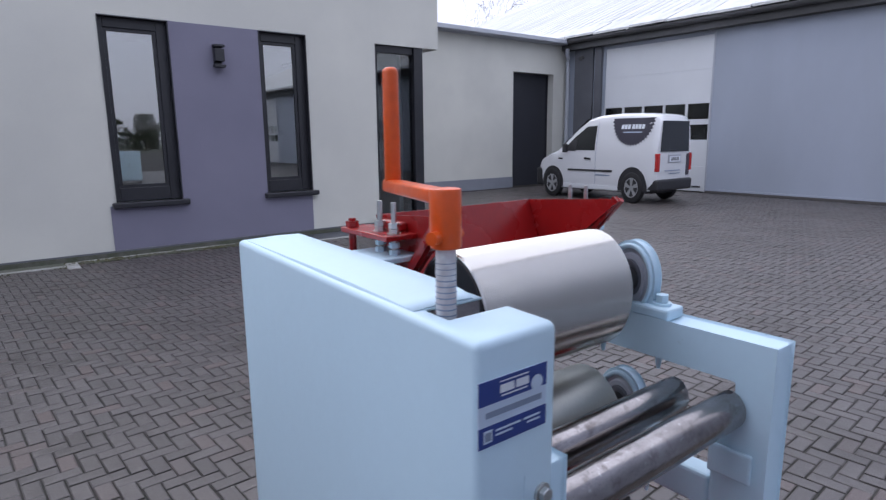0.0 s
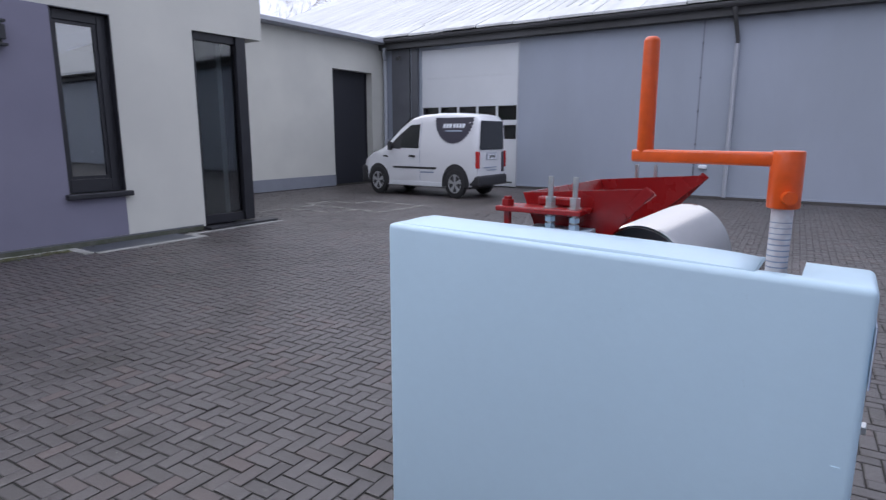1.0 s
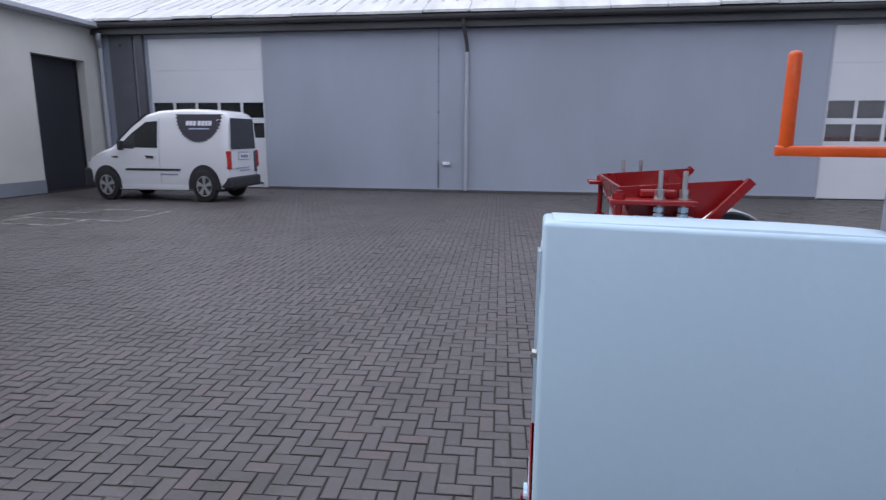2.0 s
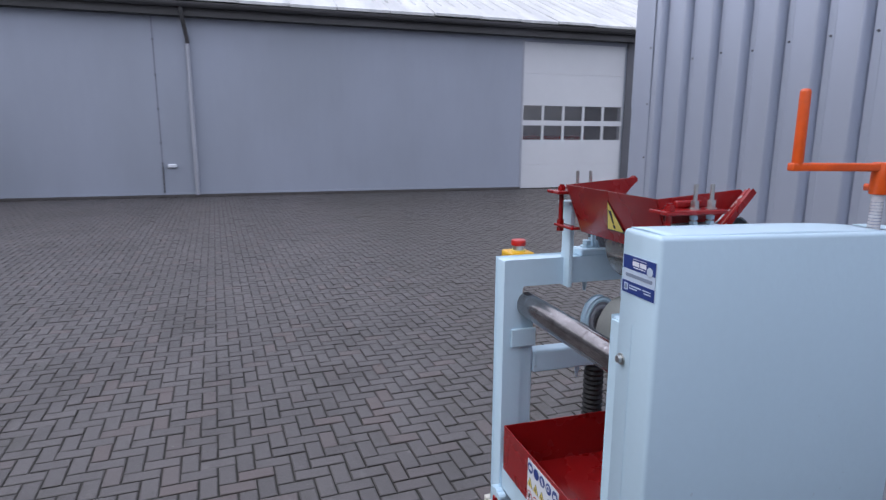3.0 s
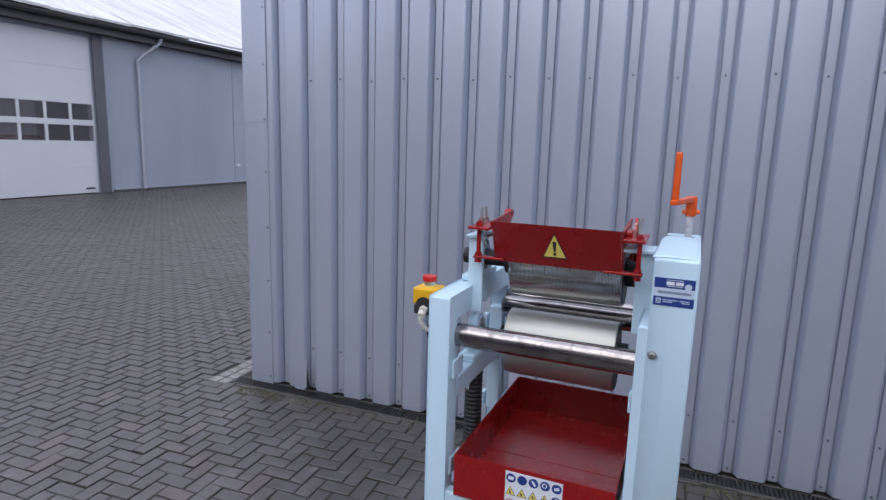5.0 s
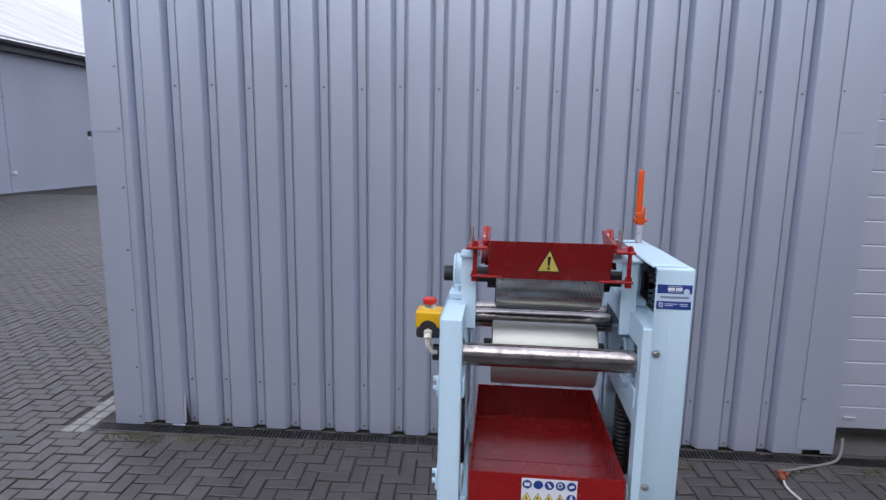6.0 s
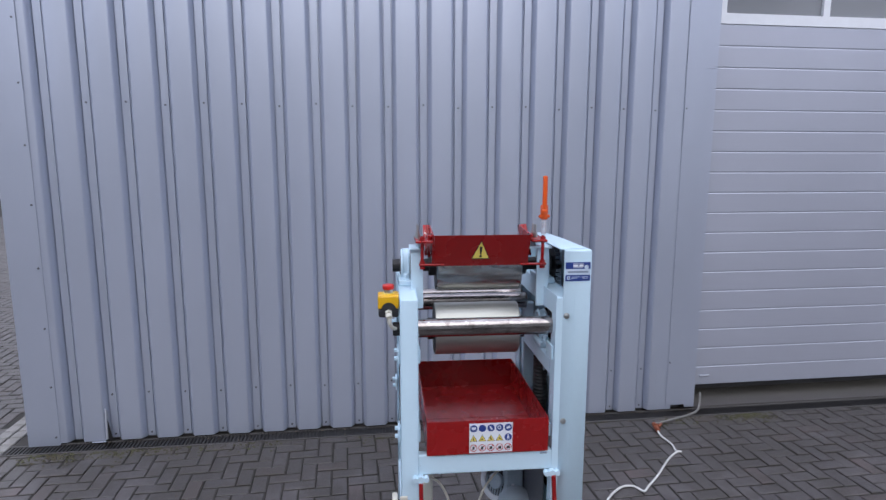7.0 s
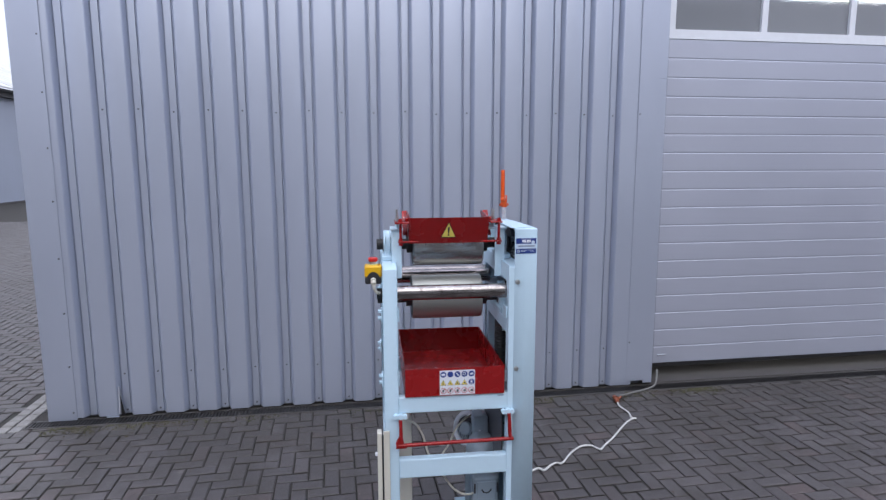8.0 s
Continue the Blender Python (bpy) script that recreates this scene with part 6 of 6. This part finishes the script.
for i, (x, y, h) in enumerate(((3, -74, 5), (9.5, -76, 9), (13, -75, 6), (19, -74, 5), (25, -76, 6))):
    far_tree((x, y, 0), h, 40 + i)
for i, (x, y, h) in enumerate(((19, 46, 13), (24, 48, 15), (45.5, 48, 16.5), (51, 53, 17))):
    far_tree((x, y, 0), h, 60 + i, True)
rnd = random.Random(11)
verts, faces = [], []
for k in range(9000):
    x = rnd.uniform(-25, 45)
    top = 3.2 + 0.9 * math.sin(x * 0.9) + 0.6 * math.sin(x * 2.3 + 1)
    c = Vector((x, rnd.uniform(-79, -76.5), top * rnd.random() ** 0.7))
    q = Euler((rnd.uniform(0, 6), rnd.uniform(0, 6), rnd.uniform(0, 6))).to_matrix()
    s = rnd.uniform(0.12, 0.3)
    n = len(verts)
    verts += [c + q @ Vector(v) * s for v in ((-1, -0.6, 0), (1, -0.5, 0.2), (0.8, 0.6, 0), (-0.7, 0.7, -0.2))]
    faces.append((n, n + 1, n + 2, n + 3))
me = bpy.data.meshes.new("hedge")
me.from_pydata(verts, [], faces)
me.materials.append(LEAF)
tagged(new("hedge", me), "dark hedge far beyond the yard", "hedge", "", "stuff")
crate = thing("machine_cabinet", "pale blue machine cabinet standing beside the shed", "machine", (4.2, -5.9, 0))
part("body", B((3.82, 4.55, -6.3, -5.62, 0.10, 1.10)), BLUE, crate, bevel=0.02)
part("door", B((3.86, 4.20, -5.618, -5.60, 0.16, 1.04)), BLUE, crate, bevel=0.006)
part("handle", B((4.15, 4.17, -5.598, -5.57, 0.55, 0.68)), PLASTIC, crate, bevel=0.004)
for x in (3.88, 4.49):
    for y in (-6.24, -5.68):
        part("foot", R((x, y, 0), (x, y, 0.099), 0.03, 12), PLASTIC, crate)

# ---- herringbone pavers ----
def paver_mesh(name, lx, ly):
    bm = bmesh.new()
    a, b, e = lx / 2 - JOINT / 2, ly / 2 - JOINT / 2, 0.005
    lowr = [bm.verts.new((sx * a, sy * b, -0.0115)) for sx, sy in ((-1, -1), (1, -1), (1, 1), (-1, 1))]
    mid = [bm.verts.new((sx * a, sy * b, -0.0025)) for sx, sy in ((-1, -1), (1, -1), (1, 1), (-1, 1))]
    top = [bm.verts.new((sx * (a - e), sy * (b - e), 0)) for sx, sy in ((-1, -1), (1, -1), (1, 1), (-1, 1))]
    for k in range(4):
        j = (k + 1) % 4
        bm.faces.new((lowr[k], lowr[j], mid[j], mid[k]))
        bm.faces.new((mid[k], mid[j], top[j], top[k]))
    bm.faces.new(top)
    return mesh(bm, name, PAVER)


LONG, TALL = paver_mesh("paver", L, W), paver_mesh("paver", W, L)
TURNED = Matrix.Rotation(radians(PAVE_TURN), 3, "Z")
NEAR = (1.25, 3.05, 0.9, 2.95)
rng, broken = np.random.default_rng(5), random.Random(8)
verts, faces = [], []
pavement = tagged(new("pavement"), "grey concrete pavers laid in herringbone", "paving", "", "structure")
OFF[pavement] = Vector((0, 0, 0))
count = 0


SC, SS = math.cos(radians(SHED_ANGLE)), math.sin(radians(SHED_ANGLE))


def open_ground(x, y):
    if y > YO - 0.05 and x < 6.3 or y > YD or x > XH - 0.08:
        return False
    xs, ys = SC * x + SS * y, SC * y - SS * x
    if ys < -0.757 + 0.3 * W and xs < 2.90:
        return ys > -0.795
    if y > 8.36 and x < 3.2 or 3.2 < x < 4.85 and y > 8.0:
        return False
    if 2.893 < xs < 3.06 and -1.51 < ys < -0.72:
        return False
    return True


i0, i1, j0, j1 = int(-5 / W), int(15.1 / W), int(-14 / W), int(12.6 / W)
for i in range(i0 - 30, i1 + 30):
    for j in range(j0 - 30, j1 + 30):
        r = (i + j) % 4
        if r == 0:
            lx, ly = L, W
            cx, cy = (i + 1) * W, (j + 0.5) * W
        elif r == 2:
            lx, ly = W, L
            cx, cy = (i + 0.5) * W, (j + 1) * W
        else:
            continue
        p = TURNED @ Vector((cx + PAVE_X, cy + PAVE_Y, 0))
        if not (-5 < p.x < 14.7 and -14 < p.y < 12.5) or not open_ground(p.x, p.y):
            continue
        if -0.74 < SC * p.y - SS * p.x < -0.52 and p.x < 2.8 and broken.random() < 0.12:
            drop = 0.0035
        else:
            drop = 0.0
        sink = float(rng.normal(0, 0.0012)) - drop
        tx, ty, tz = (float(v) for v in rng.normal(0, 0.009, 3))
        p += Vector((float(rng.normal(0, 0.0009)), float(rng.normal(0, 0.0009)), 0))
        if NEAR[0] < p.x < NEAR[1] and NEAR[2] < p.y < NEAR[3] and count < 300:
            ob = new("paver", LONG if lx > ly else TALL)
            ob.parent = pavement
            ob.matrix_basis = pose(p.x, p.y, min(sink, 0.0015), math.degrees(tx), math.degrees(ty), PAVE_TURN + math.degrees(tz))
            count += 1
            continue
        a, b, e = lx / 2 - JOINT / 2, ly / 2 - JOINT / 2, 0.005
        n = len(verts)
        rot = Matrix.Rotation(radians(PAVE_TURN) + tz, 3, "Z")
        for (u, v, z) in ((a, b, -0.0115), (a, b, -0.0025), (a - e, b - e, 0.0)):
            for sx, sy in ((-1, -1), (1, -1), (1, 1), (-1, 1)):
                q = rot @ Vector((sx * u, sy * v, 0))
                vx, vy = p.x + q.x, p.y + q.y
                if SC * p.x + SS * p.y < 2.90:
                    vy += max(0.0, -0.754 - (SC * vy - SS * vx))
                verts.append((vx, vy, z + sink + tx * sy * v * (z > -0.01) + ty * sx * u * (z > -0.01)))
        for k in range(4):
            m = (k + 1) % 4
            faces.append((n + k, n + m, n + 4 + m, n + 4 + k))
            faces.append((n + 4 + k, n + 4 + m, n + 8 + m, n + 8 + k))
        faces.append((n + 8, n + 9, n + 10, n + 11))
me = bpy.data.meshes.new("paver_field")
me.from_pydata(verts, [], faces)
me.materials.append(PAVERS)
paver_field = new("paver_field", me)
paver_field.parent = pavement
tagged(paver_field, "", "", "", "stuff")


# ---- grit and dead leaves ----
rnd = random.Random(21)
DRY = material("dry_leaves_and_grit", (0.12, 0.095, 0.07), 0.9, vary=0.3, scale=30, fine=90, bump=0, second=(0.07, 0.055, 0.04))
GRIT = material("pale_grit", (0.42, 0.41, 0.38), 0.9, vary=0.3, scale=30, fine=90, bump=0)
for name, mat, label, count, small, big in (("dead_leaves", DRY, "small dead leaves and crumbs on the paving", 220, 0.004, 0.012), ("grit", GRIT, "scattered pale grit on the paving", 260, 0.002, 0.006)):
    verts, faces = [], []
    for k in range(count):
        if name == "dead_leaves" and k < 70:
            x = rnd.uniform(-1.1, 2.9)
            y = x * SS - 0.855 + rnd.random() ** 2 * 0.14
        else:
            x, y = rnd.uniform(-2.5, 6.5), rnd.uniform(-0.6, 6.0)
        a, r = rnd.uniform(0, 6.28), rnd.uniform(small, big)
        c, q, n = math.cos(a) * r, math.sin(a) * r, len(verts)
        w, h = rnd.uniform(0.35, 0.7), rnd.uniform(0.002, 0.005)
        verts += [(x + c, y + q, 0.003), (x - q * w, y + c * w, 0.003 + h * 0.6), (x - c, y - q, 0.003), (x + q * w, y - c * w, 0.003 + h * 0.4), (x, y, 0.003 + h)]
        faces += [(n, n + 1, n + 4), (n + 1, n + 2, n + 4), (n + 2, n + 3, n + 4), (n + 3, n, n + 4), (n, n + 3, n + 2, n + 1)]
    me = bpy.data.meshes.new(name)
    me.from_pydata(verts, [], faces)
    me.materials.append(mat)
    tagged(new(name, me), label, "litter", "", "stuff")

# ---- moss along the office edging and the drain ----
MOSS = material("dull_moss", (0.075, 0.078, 0.032), 0.95, vary=0.3, scale=6, fine=60, bump=0.5, second=(0.05, 0.042, 0.024))
rnd = random.Random(33)
for place, label, count in (("office", "dull green moss along the pale edging by the office", 22), ("drain", "thin dull moss between the pavers along the drain", 30)):
    verts, faces = [], []
    for i in range(count):
        size = rnd.uniform(0.05, 0.28) if place == "office" else rnd.uniform(0.03, 0.10)
        cx = rnd.uniform(-2.5, 3.2) if place == "office" else rnd.uniform(-1.6, 2.8)
        for k in range(int(90 * size / 0.2)):
            x = cx + rnd.gauss(0, size)
            if place == "office":
                y = 8.52 - abs(rnd.gauss(0, 0.07)) - (0.18 if x < 0.72 else 0.0)
                r, h = rnd.uniform(0.008, 0.024), rnd.uniform(0.006, 0.022)
            else:
                y = x * SS - 0.750 + abs(rnd.gauss(0, 0.05))
                r, h = rnd.uniform(0.004, 0.012), rnd.uniform(0.002, 0.006)
            a, n = rnd.uniform(0, 6.28), len(verts)
            for j in range(5):
                u = a + 1.2566 * j
                verts.append((x + r * rnd.uniform(0.6, 1.0) * math.cos(u), y + r * rnd.uniform(0.6, 1.0) * math.sin(u), 0.0))
            verts.append((x, y, h))
            faces += [(n + j, n + (j + 1) % 5, n + 5) for j in range(5)]
    me = bpy.data.meshes.new("moss")
    me.from_pydata(verts, [], faces)
    me.materials.append(MOSS)
    tagged(new("moss", me), label, "moss", "", "stuff")
